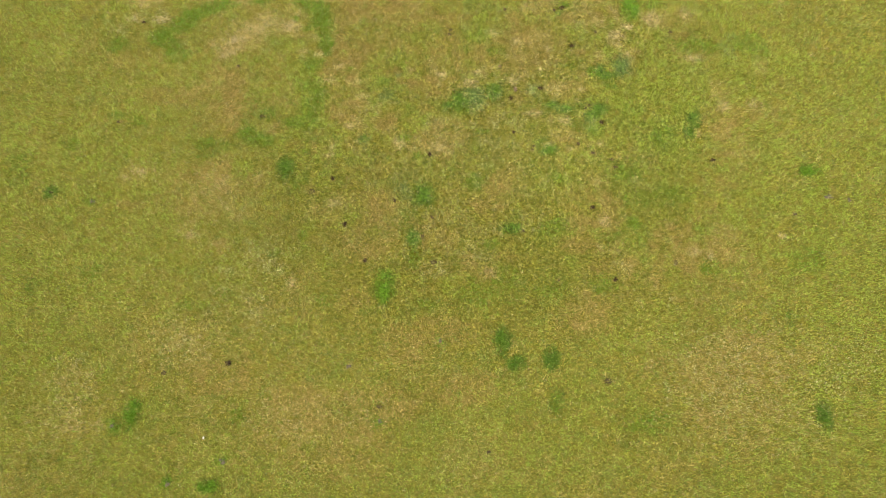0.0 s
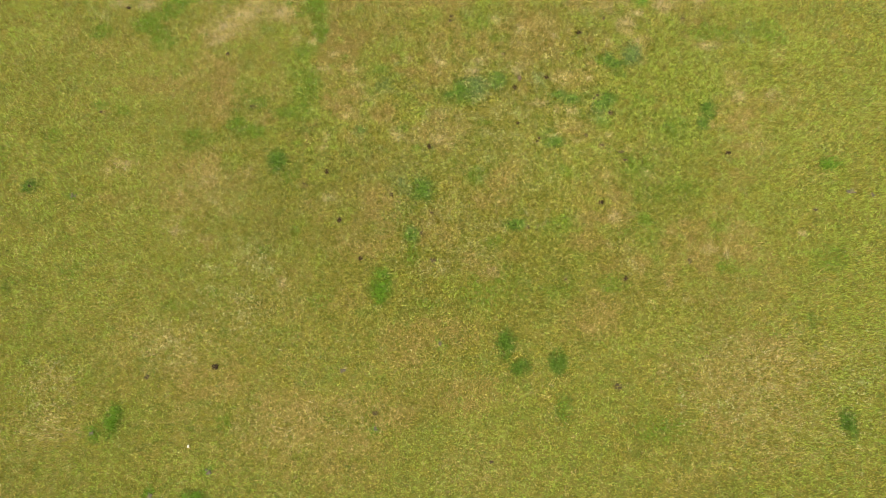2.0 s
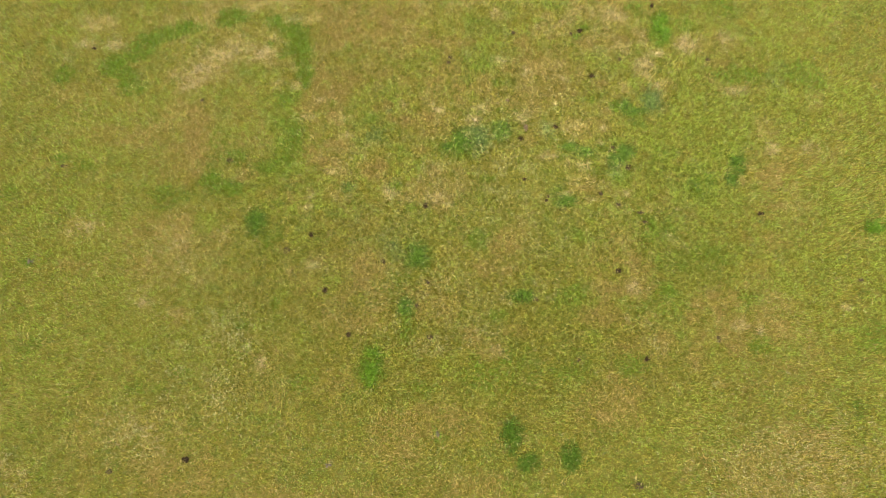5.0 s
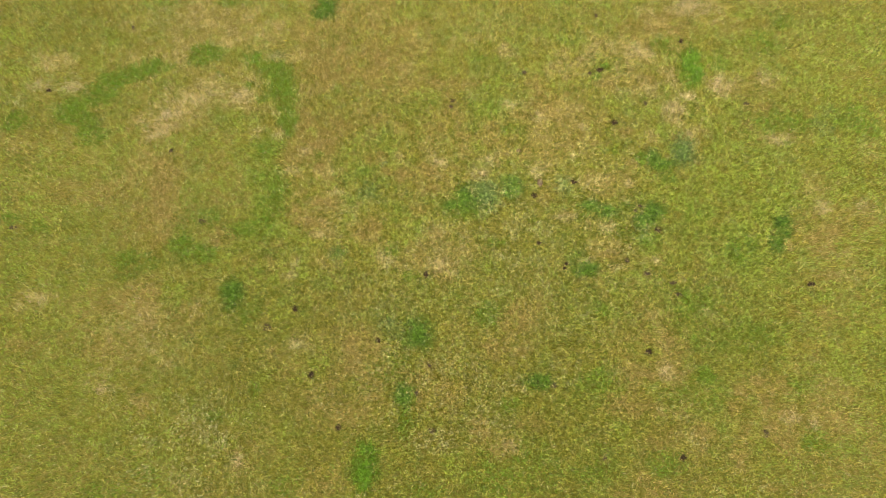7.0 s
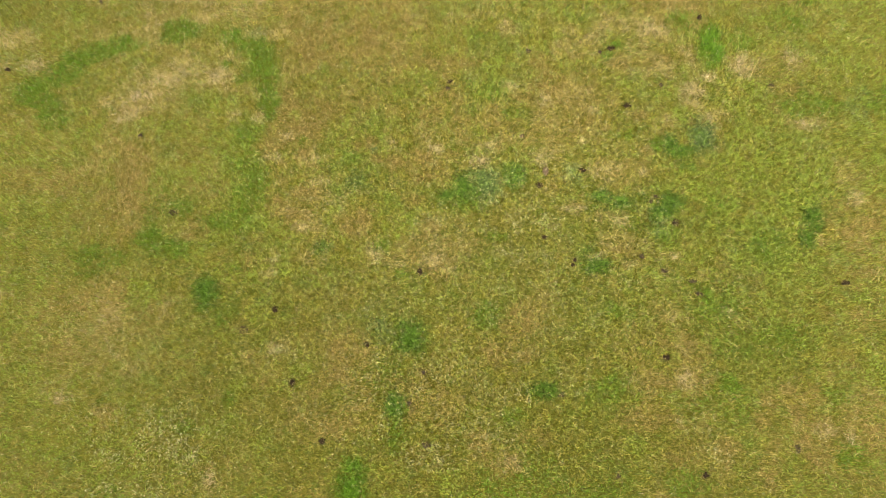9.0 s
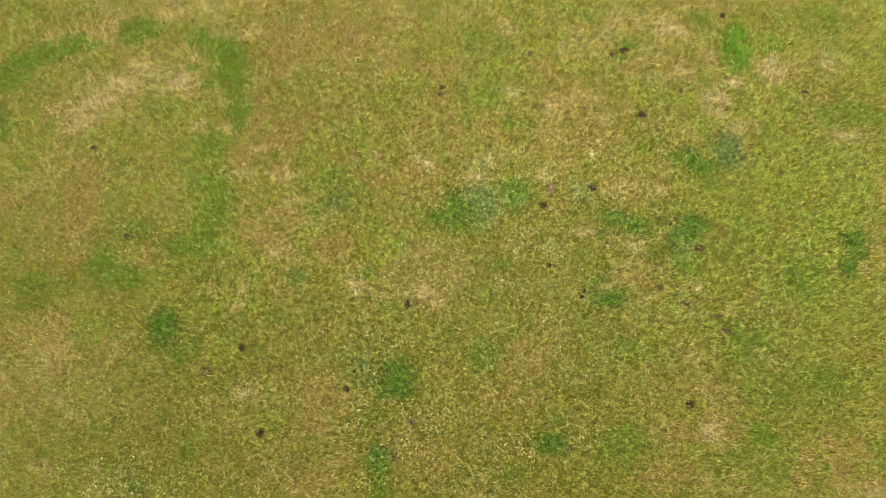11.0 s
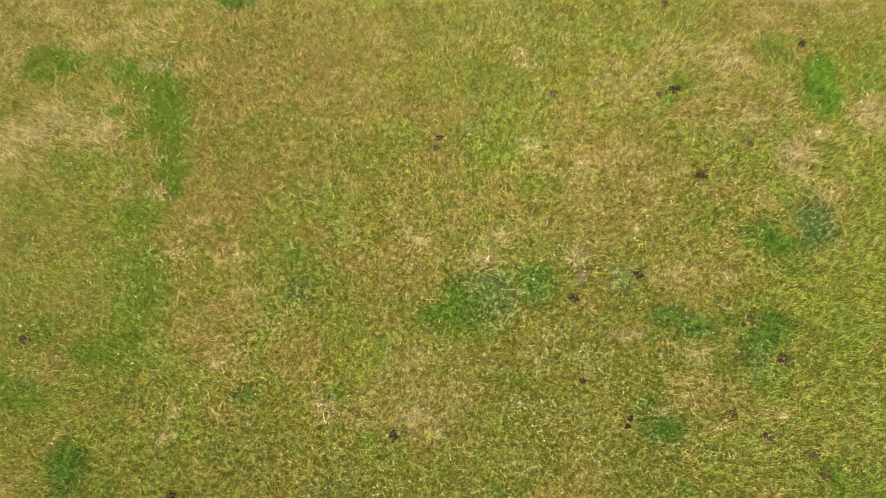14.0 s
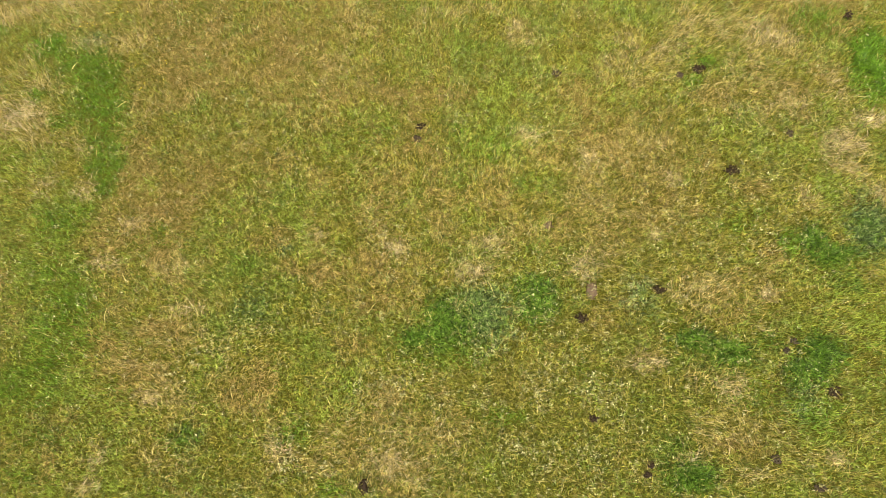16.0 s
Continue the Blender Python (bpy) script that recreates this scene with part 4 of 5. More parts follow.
patch("lime", 1.4, 3.6, 0.55, 0.41, -7, 0.4)
patch("rust", -4.5, 2.6, 0.65, 0.54, -7, 0.5)
patch("rust", -0.3, -1.0, 1.06, 0.69, -6, 0.4)
patch("rust", 4.8, -4.1, 0.55, 1.00, -6, 0.5)
patch("rust", 2.3, 2.1, 0.62, 0.47, -7, 0.4)
patch("heads", 8.4, -11.3, 2.04, 1.72, -5, 0.45)
patch("rust", 8.4, -11.3, 2.22, 1.72, -5, 0.3)
patch("lime", 12.9, -12.7, 0.72, 1.48, -5, 0.7)
patch("lime", 11.1, -13.3, 1.08, 0.72, -5, 0.5)
patch("rank", 5.6, -12.5, 0.92, 0.64, -5, 0.6)
patch("rank", 8.2, -9.3, 0.86, 0.49, -5, 0.5)
patch("lime", 6.1, -9.4, 1.34, 0.69, -5, 0.4)
patch("lime", 0.4, -11.8, 1.51, 0.84, -5, 0.35)
patch("dry", -0.6, -13.1, 1.12, 0.72, -5, 0.3)
patch("rust", -6.1, -11.0, 1.37, 0.76, -5, 0.6)
patch("rust", -2.0, -9.2, 0.79, 0.49, -5, 0.5)
patch("heads", -10.5, -8.1, 0.51, 0.37, -5, 0.8)
patch("dry", -10.5, -8.1, 0.62, 0.37, -5, 0.5)
patch("heads", -8.0, -7.1, 1.24, 0.94, -6, 0.4)
patch("heads", -14.9, -9.3, 0.92, 1.10, -5, 0.5)
patch("dry", -14.9, -9.4, 0.82, 1.00, -5, 0.4)
patch("rank", -9.3, -6.8, 0.83, 0.73, -6, 0.5)
patch("rank", -4.4, -6.6, 0.92, 0.52, -6, 0.5)
patch("rank", -2.0, -11.0, 0.77, 1.04, -5, 0.6)
patch("rank", -4.1, -11.3, 0.77, 0.56, -5, 0.5)
patch("rust", 11.1, -2.0, 1.03, 1.06, -6, 0.5)
patch("lime", 9.1, -0.1, 1.69, 1.34, -7, 0.5)
patch("rust", 3.6, 2.9, 1.00, 1.16, -7, 0.5)
patch("lime", 12.9, -3.9, 1.80, 1.71, -6, 0.55)
patch("rank", 8.1, -4.4, 1.11, 0.77, -6, 0.6)
patch("rank", 6.8, -3.8, 0.72, 0.67, -6, 0.5)
patch("rust", 5.7, -4.6, 0.61, 0.77, -6, 0.5)
patch("lime", -6.4, 2.0, 1.14, 0.89, -7, 0.6)
patch("lime", -1.7, 2.5, 1.35, 0.71, -7, 0.5)
patch("lime", -14.9, 2.5, 0.70, 0.57, -7, 0.6)
patch("rust", -9.3, 1.5, 0.80, 1.14, -7, 0.5)
patch("rust", -10.1, -2.0, 1.54, 0.82, -6, 0.5)
patch("rust", -4.0, 1.7, 0.79, 1.52, -7, 0.45)
patch("rank", -9.5, -0.6, 0.62, 0.53, -6, 0.6)


# ---- the ground: one sheet out to the horizon ----
def steps(low, high, fine):
    inner = np.arange(low, high + fine / 2, fine)
    out = np.cumsum(fine * 1.35 ** np.arange(1, 26))
    return np.concatenate([low - out[::-1], inner, high + out])


gx, gy = steps(-22, 20, 0.2), steps(-17, 12, 0.2)
mx, my = np.meshgrid(gx, gy)
mx, my = mx.ravel(), my.ravel()
mz = height(mx, my) - 0.02
n, m = len(gx), len(gy)
corner = (np.arange(m - 1)[:, None] * n + np.arange(n - 1)[None, :]).ravel()


def quick_mesh(name, verts, faces, smooth=False):
    """A mesh from arrays: verts (n, 3), faces (m, k)."""
    me = bpy.data.meshes.new(name)
    k = faces.shape[1]
    me.vertices.add(len(verts))
    me.vertices.foreach_set("co", np.ascontiguousarray(verts, dtype=np.float32).ravel())
    me.loops.add(faces.size)
    me.loops.foreach_set("vertex_index", np.ascontiguousarray(faces, dtype=np.int32).ravel())
    me.polygons.add(len(faces))
    me.polygons.foreach_set("loop_start", np.arange(0, faces.size, k, dtype=np.int32))
    me.polygons.foreach_set("use_smooth", np.full(len(faces), smooth))
    me.update(calc_edges=True)
    return me


ground_mesh = quick_mesh("ground", np.stack([mx, my, mz], 1), np.stack([corner, corner + 1, corner + n + 1, corner + n], 1), True)
ground_mesh.materials.append(ground_mat)
ground = tagged(new("ground", ground_mesh), "uneven pasture turf over brown soil", "ground", kind="structure")


# ---- grass ----
rng = np.random.default_rng(7)


def blades(x, y, length, width, lean, turn, droop=0.35, straight=False):
    """Pointed blades rooted at x, y: arrays of corners and triangles, two triangles a bent blade, one a straight one."""
    count = len(x)
    z = height(x, y) - 0.02
    ca, sa = np.cos(turn), np.sin(turn)
    low, high = lean * (1 - droop), np.minimum(lean * (1 + droop), 1.65)
    knee = length * 0.5
    kx, kz = knee * np.sin(low), knee * np.cos(low)
    tx, tz = kx + knee * np.sin(high), kz + knee * np.cos(high)
    half = width / 2
    twist = rng.uniform(-0.6, 0.6, count)
    wx, wy, wz = -sa * half * np.cos(twist), ca * half * np.cos(twist), half * np.sin(twist)
    v = np.empty((count, 4, 3), np.float32)
    v[:, 0] = np.stack([x, y, z], 1)
    v[:, 1] = np.stack([x + ca * kx + wx, y + sa * kx + wy, z + kz + wz], 1)
    v[:, 2] = np.stack([x + ca * tx, y + sa * tx, z + tz], 1)
    v[:, 3] = np.stack([x + ca * kx - wx, y + sa * kx - wy, z + kz - wz], 1)
    if straight:
        v[:, 1] = v[:, 0] + np.stack([wx, wy, wz], 1)
        v[:, 0] -= np.stack([wx, wy, wz], 1)
        i = np.arange(count)[:, None] * 3
        return v[:, :3].reshape(-1, 3), i + [0, 1, 2]
    i = np.arange(count)[:, None] * 4
    f = np.concatenate([i + [0, 1, 3], i + [1, 2, 3]], 1).reshape(-1, 3)
    return v.reshape(-1, 3), f


def inside(x, y, quad, margin=0.0):
    """Which places lie in a four-sided field whose corners go round clockwise from the north-west."""
    ok = np.ones(len(x), bool)
    for (ax, ay), (cx, cy) in zip(quad, quad[1:] + quad[:1]):
        far = math.hypot(cx - ax, cy - ay)
        ok &= ((x - ax) * (cy - ay) - (y - ay) * (cx - ax)) / far > -margin
    return ok


def scatter(quad, per_metre, margin=0.0):
    xs, ys = [c[0] for c in quad], [c[1] for c in quad]
    x0, x1, y0, y1 = min(xs) - margin, max(xs) + margin, min(ys) - margin, max(ys) + margin
    count = int((x1 - x0) * (y1 - y0) * per_metre)
    x, y = rng.uniform(x0, x1, count), rng.uniform(y0, y1, count)
    at = inside(x, y, quad, margin)
    return x[at], y[at]


NEAR = [(-9.2, 8.6), (9.7, 6.0), (7.1, -3.7), (-8.3, -2.2)]
ALL = [(-20.8, 11.2), (18.6, 6.4), (13.4, -16.2), (-18.3, -14.2)]


def outside(x, y, quad):
    """How far each place lies outside the field, in metres."""
    d = np.full(len(x), -99.0)
    for (ax, ay), (cx, cy) in zip(quad, quad[1:] + quad[:1]):
        d = np.maximum(d, -((x - ax) * (cy - ay) - (y - ay) * (cx - ax)) / math.hypot(cx - ax, cy - ay))
    return np.clip(d, 0, None)


# the sward: finest where it is seen from nearest, coarser and thinner towards the edges
bx, by = scatter(ALL, 4350, 0.3)
away = np.clip(outside(bx, by, NEAR) / 5.5, 0, 1)
coarse = 1 + 0.75 * away * away * (3 - 2 * away) ** 0.5
at = rng.uniform(0, 1, len(bx)) < coarse ** -2.3
bx, by, coarse = bx[at], by[at], coarse[at]
# neighbours side by side in the arrays, so that tufts are of one size
order = np.argsort(coarse, kind="stable")
bx, by, coarse = bx[order], by[order], coarse[order]

# tufts: most blades share a root with some others and take the tuft's kind
TUFT = 7
tufts = len(bx) // TUFT
lone = rng.uniform(0, 1, len(bx)) < 0.2 + 0.6 * np.clip(coarse / 0.35 - 2.86, 0, 1)
lone[::TUFT] = False
root = np.minimum(np.arange(len(bx)) // TUFT, tufts - 1) * TUFT
spread = 0.028 * coarse[root]
spread = np.where(np.arange(len(bx)) == root, 0, spread)
jx, jy = rng.normal(0, 1, len(bx)) * spread, rng.normal(0, 1, len(bx)) * spread
cx, cy = np.where(lone, bx, bx[root]), np.where(lone, by, by[root])
bx, by = np.where(lone, bx, bx[root] + jx), np.where(lone, by, by[root] + jy)

# what grows where: shares of each kind of blade, told at the root
def shares(x, y):
    dryness, fresh = clouds(x, y, 3.2, 101), clouds(x, y, 2.4, 201)
    small = {kind: np.clip(clouds(x, y, 0.32, 301 + 7 * k, 3) * 4.4 - 1.3, 0.1, 2.5) for k, kind in enumerate(("green", "olive", "lime", "straw", "rust", "rank"))}
    mid = np.clip(clouds(x, y, 1.1, 901, 3) * 3 - 0.5, 0.3, 1.9)
    edge = ragged_edge(x, y)
    lush, lime, dark, blue, dry, pale, rust, rank = (cover(kind, x, y, edge) for kind in ("lush", "lime", "dark", "blue", "dry", "pale", "rust", "rank"))
    lime, dry, rust, rank = lime ** 0.65, dry ** 0.75, rust ** 0.65, rank ** 0.65
    wet = np.clip(1 - 0.9 * np.maximum(lush, np.maximum(dark, blue)), 0.06, 1)
    warm = np.clip(1 - 0.75 * np.maximum(rust, np.maximum(dry, pale)), 0.2, 1)
    cool = np.clip(1 - 0.75 * lime, 0.2, 1)
    return {
        "green": warm * small["green"] * (2.1 - mid) * (0.38 + 1.1 * np.clip(fresh - 0.5, 0, 1)),
        "olive": wet * small["olive"] * 0.52,
        "lime": warm * small["lime"] * (0.14 + 1.15 * lime + 0.5 * lush + 0.7 * np.clip(fresh - 0.55, 0, 1)),
        "rank": wet * small["rank"] * (0.04 + 1.3 * rank),
        "lush": 0.02 + 9.0 * lush,
        "dark": 0.02 + 3.0 * dark,
        "blue": 0.012 + 2.2 * blue,
        "straw": wet * cool * small["straw"] * (0.08 + 0.8 * dry + 0.5 * np.clip(dryness - 0.52, 0, 1)),
        "pale": wet * cool * (0.015 + 0.3 * dry * small["straw"] + 0.8 * pale),
        "rust": wet * cool * small["rust"] * mid * (0.06 + 1.95 * rust + 0.6 * np.clip(dryness - 0.5, 0, 1)),
    }


told = np.nonzero(lone | (np.arange(len(bx)) == root))[0]
share = shares(cx[told], cy[told])
names = list(share)
stack = np.cumsum(np.stack([share[k] for k in names]), 0)
kind_told = (rng.uniform(0, 1, len(told)) * stack[-1] > stack).sum(0)
pick = np.zeros(len(bx), int)
pick[told] = kind_told
pick = np.where(lone, pick, pick[root])
# tufts stand apart in the rough middle, with shady gaps between them
tufty = np.clip(1.6 - 1.0 * coarse, 0, 0.6) / 0.6 * clouds(cx, cy, 3.0, 641, 2)
stand = np.clip(clouds(cx, cy, 0.08, 611, 2) * 4 - 1.1, 0.4, 1)
keep = rng.uniform(0, 1, len(bx)) < 1 - tufty * (1 - stand)
keep &= rng.uniform(0, 1, len(bx)) > 0.95 * np.clip(np.maximum(cover("bare", bx, by), cover("gap", bx, by)) * 1.5, 0, 1)

LOOK = {
    "green": ("dense mid-green pasture grass", 0.128, 0.0054), "olive": ("yellowing olive pasture grass", 0.13, 0.0054),
    "lime": ("bright lime-green young grass", 0.115, 0.0058), "rank": ("rank dark olive grass with brown stems", 0.135, 0.0056),
    "lush": ("lush deep-green grass in rings and strips", 0.135, 0.006), "dark": ("scattered dark green grass blades", 0.145, 0.0068),
    "blue": ("grey-green downy leaves among the grass", 0.12, 0.011), "straw": ("dry straw-coloured grass stalks", 0.145, 0.0044),
    "pale": ("bleached pale dead grass lying flat", 0.145, 0.0046), "rust": ("reddish brown seeding grass stalks", 0.125, 0.005),
}
swirl = 2 * math.pi * clouds(cx, cy, 1.6, 401, 2) * 2
outward = np.arctan2(by - cy, bx - cx)
for k, kind in enumerate(names):
    at = np.nonzero((pick == k) & keep)[0]
    label, length, width = LOOK[kind]
    c = coarse[at]
    loose = kind in ("straw", "pale", "rust")
    combed = rng.uniform(0, 1, len(at)) < (0.4 if loose else 0.14)
    turn = np.where(lone[at], rng.uniform(0, 2 * math.pi, len(at)), outward[at] + rng.normal(0, 0.4, len(at)))
    turn = np.where(combed, swirl[at] + rng.normal(0, 0.5, len(at)), turn)
    lean = np.clip(rng.normal(0.95 if loose else 0.7, 0.3, len(at)), 0.12, 1.4)
    size = length * rng.uniform(0.5, 1.35, len(at)) * c ** 0.3
    wide = width * rng.uniform(0.7, 1.3, len(at)) * (c ** 1.2 if loose else c ** 1.45)
    bent = (c < rng.uniform(1.06, 1.2, len(at))) & (rng.uniform(0, 1, len(at)) < 0.65)
    v, f = blades(bx[at][bent], by[at][bent], size[bent], wide[bent], lean[bent], turn[bent])
    v2, f2 = blades(bx[at][~bent], by[at][~bent], size[~bent], wide[~bent], lean[~bent], turn[~bent], straight=True)
    me = quick_mesh(kind + "_grass", np.concatenate([v, v2]), np.concatenate([f, f2 + len(v)]))
    me.materials.append(BLADES[kind])
    tagged(new(kind + "_grass", me), label, "grass", kind="stuff")

# the wider pasture round about, thinner and coarser
RIM = [(-42, 34), (40, 30), (36, -38), (-40, -36)]
sx, sy = scatter(RIM, 30)
far = outside(sx, sy, ALL)
at = (far > 0.2) & (rng.uniform(0, 1, len(sx)) < np.clip(1.3 - far / 26, 0.08, 1))
sx, sy = sx[at], sy[at]
kind_far = (clouds(sx, sy, 2.0, 55) + rng.uniform(-0.2, 0.2, len(sx)) > 0.5).astype(int)
for k, kind in enumerate(("olive", "green")):
    at = kind_far == k
    v, f = blades(sx[at], sy[at], rng.uniform(0.12, 0.24, at.sum()), rng.uniform(0.02, 0.04, at.sum()), rng.uniform(0.4, 1.1, at.sum()), rng.uniform(0, 6.3, at.sum()), straight=True)
    me = quick_mesh("outlying_" + kind + "_grass", v, f)
    me.materials.append(BLADES[kind])
    tagged(new("outlying_" + kind + "_grass", me), "coarse " + kind + " grass of the wider pasture", "grass", kind="stuff")

# long dry stalks lying over the sward
sx, sy = scatter(ALL, 55)
near = 1 + 0.3 * np.clip(outside(sx, sy, NEAR) / 6.5, 0, 1)
want = 0.22 + 0.9 * cover("dry", sx, sy) + 0.5 * cover("pale", sx, sy) + 0.5 * np.clip(clouds(sx, sy, 3.2, 101) * 3 - 1.3, 0, 1)
at = rng.uniform(0, 1, len(sx)) < want
sx, sy, near = sx[at], sy[at], near[at]
turn = 4 * math.pi * clouds(sx, sy, 1.6, 401, 2) + rng.normal(0, 0.7, len(sx))
v, f = blades(sx, sy, rng.uniform(0.18, 0.40, len(sx)), 0.005 * near * rng.uniform(0.7, 1.3, len(sx)), rng.uniform(0.95, 1.35, len(sx)), turn, 0.16)
v[:, 2] += 0.05
me = quick_mesh("long_stalks", v, f)
me.materials.append(BLADES["straw"])
tagged(new("long_stalks", me), "long dry straw stalks lying over the sward", "grass", kind="stuff")

# cream seed heads on top of the sward
sx, sy = scatter(ALL, 620)
near = 1 + 0.25 * np.clip(outside(sx, sy, NEAR) / 6.5, 0, 1)
at = rng.uniform(0, 1, len(sx)) < (0.04 / near ** 5 + 0.5 * cover("heads", sx, sy) * np.clip(clouds(sx, sy, 0.35, 801, 3) * 3 - 0.9, 0, 1.4)) / near
sx, sy, near = sx[at], sy[at], near[at]
lift = np.repeat(rng.uniform(0.06, 0.12, len(sx)), 3)
sx, sy, near = (np.repeat(a, 3) for a in (sx, sy, near))
sx, sy = sx + rng.normal(0, 0.008, len(sx)), sy + rng.normal(0, 0.008, len(sx))
v, f = blades(sx, sy, near * rng.uniform(0.026, 0.048, len(sx)), 0.0100 * near * rng.uniform(0.7, 1.3, len(sx)), rng.uniform(0.5, 1.5, len(sx)), rng.uniform(0, 6.3, len(sx)))
v[:, 2] += np.repeat(lift, 4)
me = quick_mesh("seed_heads", v, f)
me.materials.append(BLADES["cream"])
tagged(new("seed_heads", me), "cream seed heads and flower heads in the grass", "grass", kind="stuff")


# ---- things ----
def part(name, mesh, mat, parent, label="", m=None, kind=""):
    ob = new(name, mesh)
    if mat is not None and not mesh.materials:
        mesh.materials.append(mat)
    ob.parent = parent
    if m is not None:
        ob.matrix_basis = m
    return tagged(ob, label, kind=kind)


def base(name, x, y, label, category, group="", lift=0.0):
    ob = new(name)
    ob.empty_display_size = 0.1
    ob.location = (x, y, float(height(np.array([x]), np.array([y]))[0]) - 0.02 + lift)
    return tagged(ob, label, category, group)


def clump_blades(ob, across, along, turn, per_metre, length, width, lean, ragged_seed):
    """Blades of one clump, in the clump's own space."""
    count = int(np.clip(math.pi * across * along * per_metre, 50, 3200))
    a, r = rng.uniform(0, 2 * math.pi, count * 2), np.minimum(np.abs(rng.normal(0, 0.72, count * 2)) ** 0.75, 1.7)
    u, v = across * r * np.cos(a), along * r * np.sin(a)
    gaps = clouds(u + ragged_seed, v + ragged_seed, 0.28, 5, 3)
    at = np.argsort(gaps + rng.uniform(0, 0.25, count * 2))[:count]
    u, v = u[at], v[at]
    c, s = math.cos(radians(turn)), math.sin(radians(turn))
    x, y = ob.location.x + u * c - v * s, ob.location.y + u * s + v * c
    tilt = np.clip(rng.normal(lean, 0.25, count), 0.1, 1.35)
    verts, faces = blades(x, y, length * rng.uniform(0.6, 1.3, count), width * rng.uniform(0.7, 1.3, count), tilt, rng.uniform(0, 2 * math.pi, count))
    verts -= np.array(ob.location, np.float32)
    return quick_mesh("clump", verts, faces)


def tussock(x, y, across, along, turn, bright=False):
    size = "broad" if across * along > 0.16 else "small"
    tone = "bright" if bright else "dark"
    ob = base("grass_tussock", x, y, size + " " + tone + " green grass tussock rising from dry pasture", "grass tussock", tone + " grass tussocks in the pasture")
    part("foliage", clump_blades(ob, across, along, turn, 4200, 0.185, 0.008, 0.75, x), BLADES["lush" if bright else "dark"], ob, kind="stuff")
    part("young_growth", clump_blades(ob, across, along, turn, 600, 0.165, 0.008, 0.75, x), BLADES["lush"], ob, "brighter green young blades", kind="stuff")
    part("dead_growth", clump_blades(ob, across, along, turn, 60, 0.15, 0.007, 0.9, y), BLADES["straw"], ob, "few straw-coloured dead blades", kind="stuff")


tussock(0.55, 0.56, 0.31, 0.41, -6)
tussock(0.12, 0.39, 0.22, 0.14, -6)
tussock(1.92, 0.81, 0.31, 0.3, -6)
tussock(4.22, -0.05, 0.33, 0.13, -6)
tussock(4.57, -0.29, 0.3, 0.17, -6)
tussock(6.01, -0.41, 0.34, 0.25, -6)
tussock(5.67, -0.74, 0.28, 0.2, -6)
tussock(3.69, -1.95, 0.38, 0.21, -6)
tussock(6.31, 1.25, 0.19, 0.22, -6)
tussock(6.51, 0.96, 0.34, 0.14, -6)
tussock(-1.29, -3.33, 0.36, 0.42, -6)
tussock(-1.79, -4.96, 0.22, 0.28, -6)
tussock(1.96, -4.99, 0.34, 0.17, -6)
tussock(-6.62, -1.58, 0.29, 0.37, -6)
tussock(9.59, -1.29, 0.21, 0.28, -6)
tussock(9.29, -1.8, 0.16, 0.22, -6)
tussock(-3.41, 7.76, 0.34, 0.39, -8)
tussock(1.12, -9.23, 0.29, 0.45, -5)
tussock(1.52, -10.04, 0.28, 0.22, -5)
tussock(2.81, -9.96, 0.22, 0.36, -5)
tussock(-12.47, -10.55, 0.27, 0.44, -5, bright=True)
tussock(-9.68, -13.26, 0.34, 0.19, -5, bright=True)
tussock(-2.98, -6.80, 0.26, 0.5, -5, bright=True)
tussock(8.03, 4.06, 0.3, 0.5, -7, bright=True)
tussock(13.42, -3.91, 0.32, 0.2, -6, bright=True)
tussock(-16.2, -1.6, 0.26, 0.22, -5)
tussock(11.85, -12.78, 0.25, 0.42, -5)


def leaf_clump(x, y, across, along, turn):
    ob = base("leaf_clump", x, y, "grey-green downy weed clump with withered pale leaves", "weed", "grey-green weed clumps")
    part("foliage", clump_blades(ob, across, along, turn, 1500, 0.175, 0.010, 0.8, x), BLADES["blue"], ob, kind="stuff")
    part("dark_growth", clump_blades(ob, across, along, turn, 1100, 0.17, 0.009, 0.7, y), BLADES["dark"], ob, "dark green grass leaves", kind="stuff")
    part("withered_growth", clump_blades(ob, across * 0.8, along * 0.8, turn, 50, 0.09, 0.012, 1.0, x + y), BLADES["cream"], ob, "pale withered leaves", kind="stuff")


leaf_clump(1.12, 0.63, 0.41, 0.43, -6)
leaf_clump(7.21, 1.38, 0.31, 0.42, -7)


def dead_clump(x, y, across, along, turn):
    """Bleached grass lying in a tangle."""
    ob = base("dead_grass_clump", x, y, "bleached tangle of dead grass lying in the sward", "dead grass", "bleached dead grass clumps")
    part("bleached_growth", clump_blades(ob, across, along, turn, 300, 0.17, 0.005, 1.1, x), BLADES["pale"], ob, kind="stuff")
    part("straw_growth", clump_blades(ob, across, along, turn, 200, 0.18, 0.0048, 1.0, y), BLADES["straw"], ob, "yellower straw stalks", kind="stuff")


dead_clump(-5.13, 6.13, 0.4, 0.14, -7)
dead_clump(-5.77, 3.54, 0.23, 0.3, -7)
dead_clump(-5.11, 3.42, 0.17, 0.2, -7)
dead_clump(-4.26, 2.74, 0.19, 0.1, -7)
dead_clump(-4.78, 2.14, 0.27, 0.09, -6)
dead_clump(-3.43, 1.23, 0.37, 0.08, -6)
dead_clump(-4.02, -0.05, 0.15, 0.12, -6)
dead_clump(-4.76, -0.74, 0.15, 0.24, -6)
dead_clump(-4.91, -1.2, 0.17, 0.09, -6)
dead_clump(-0.12, 1.84, 0.18, 0.13, -6)
dead_clump(1.07, 1.34, 0.31, 0.18, -6)
dead_clump(0.79, 0.84, 0.17, 0.1, -6)
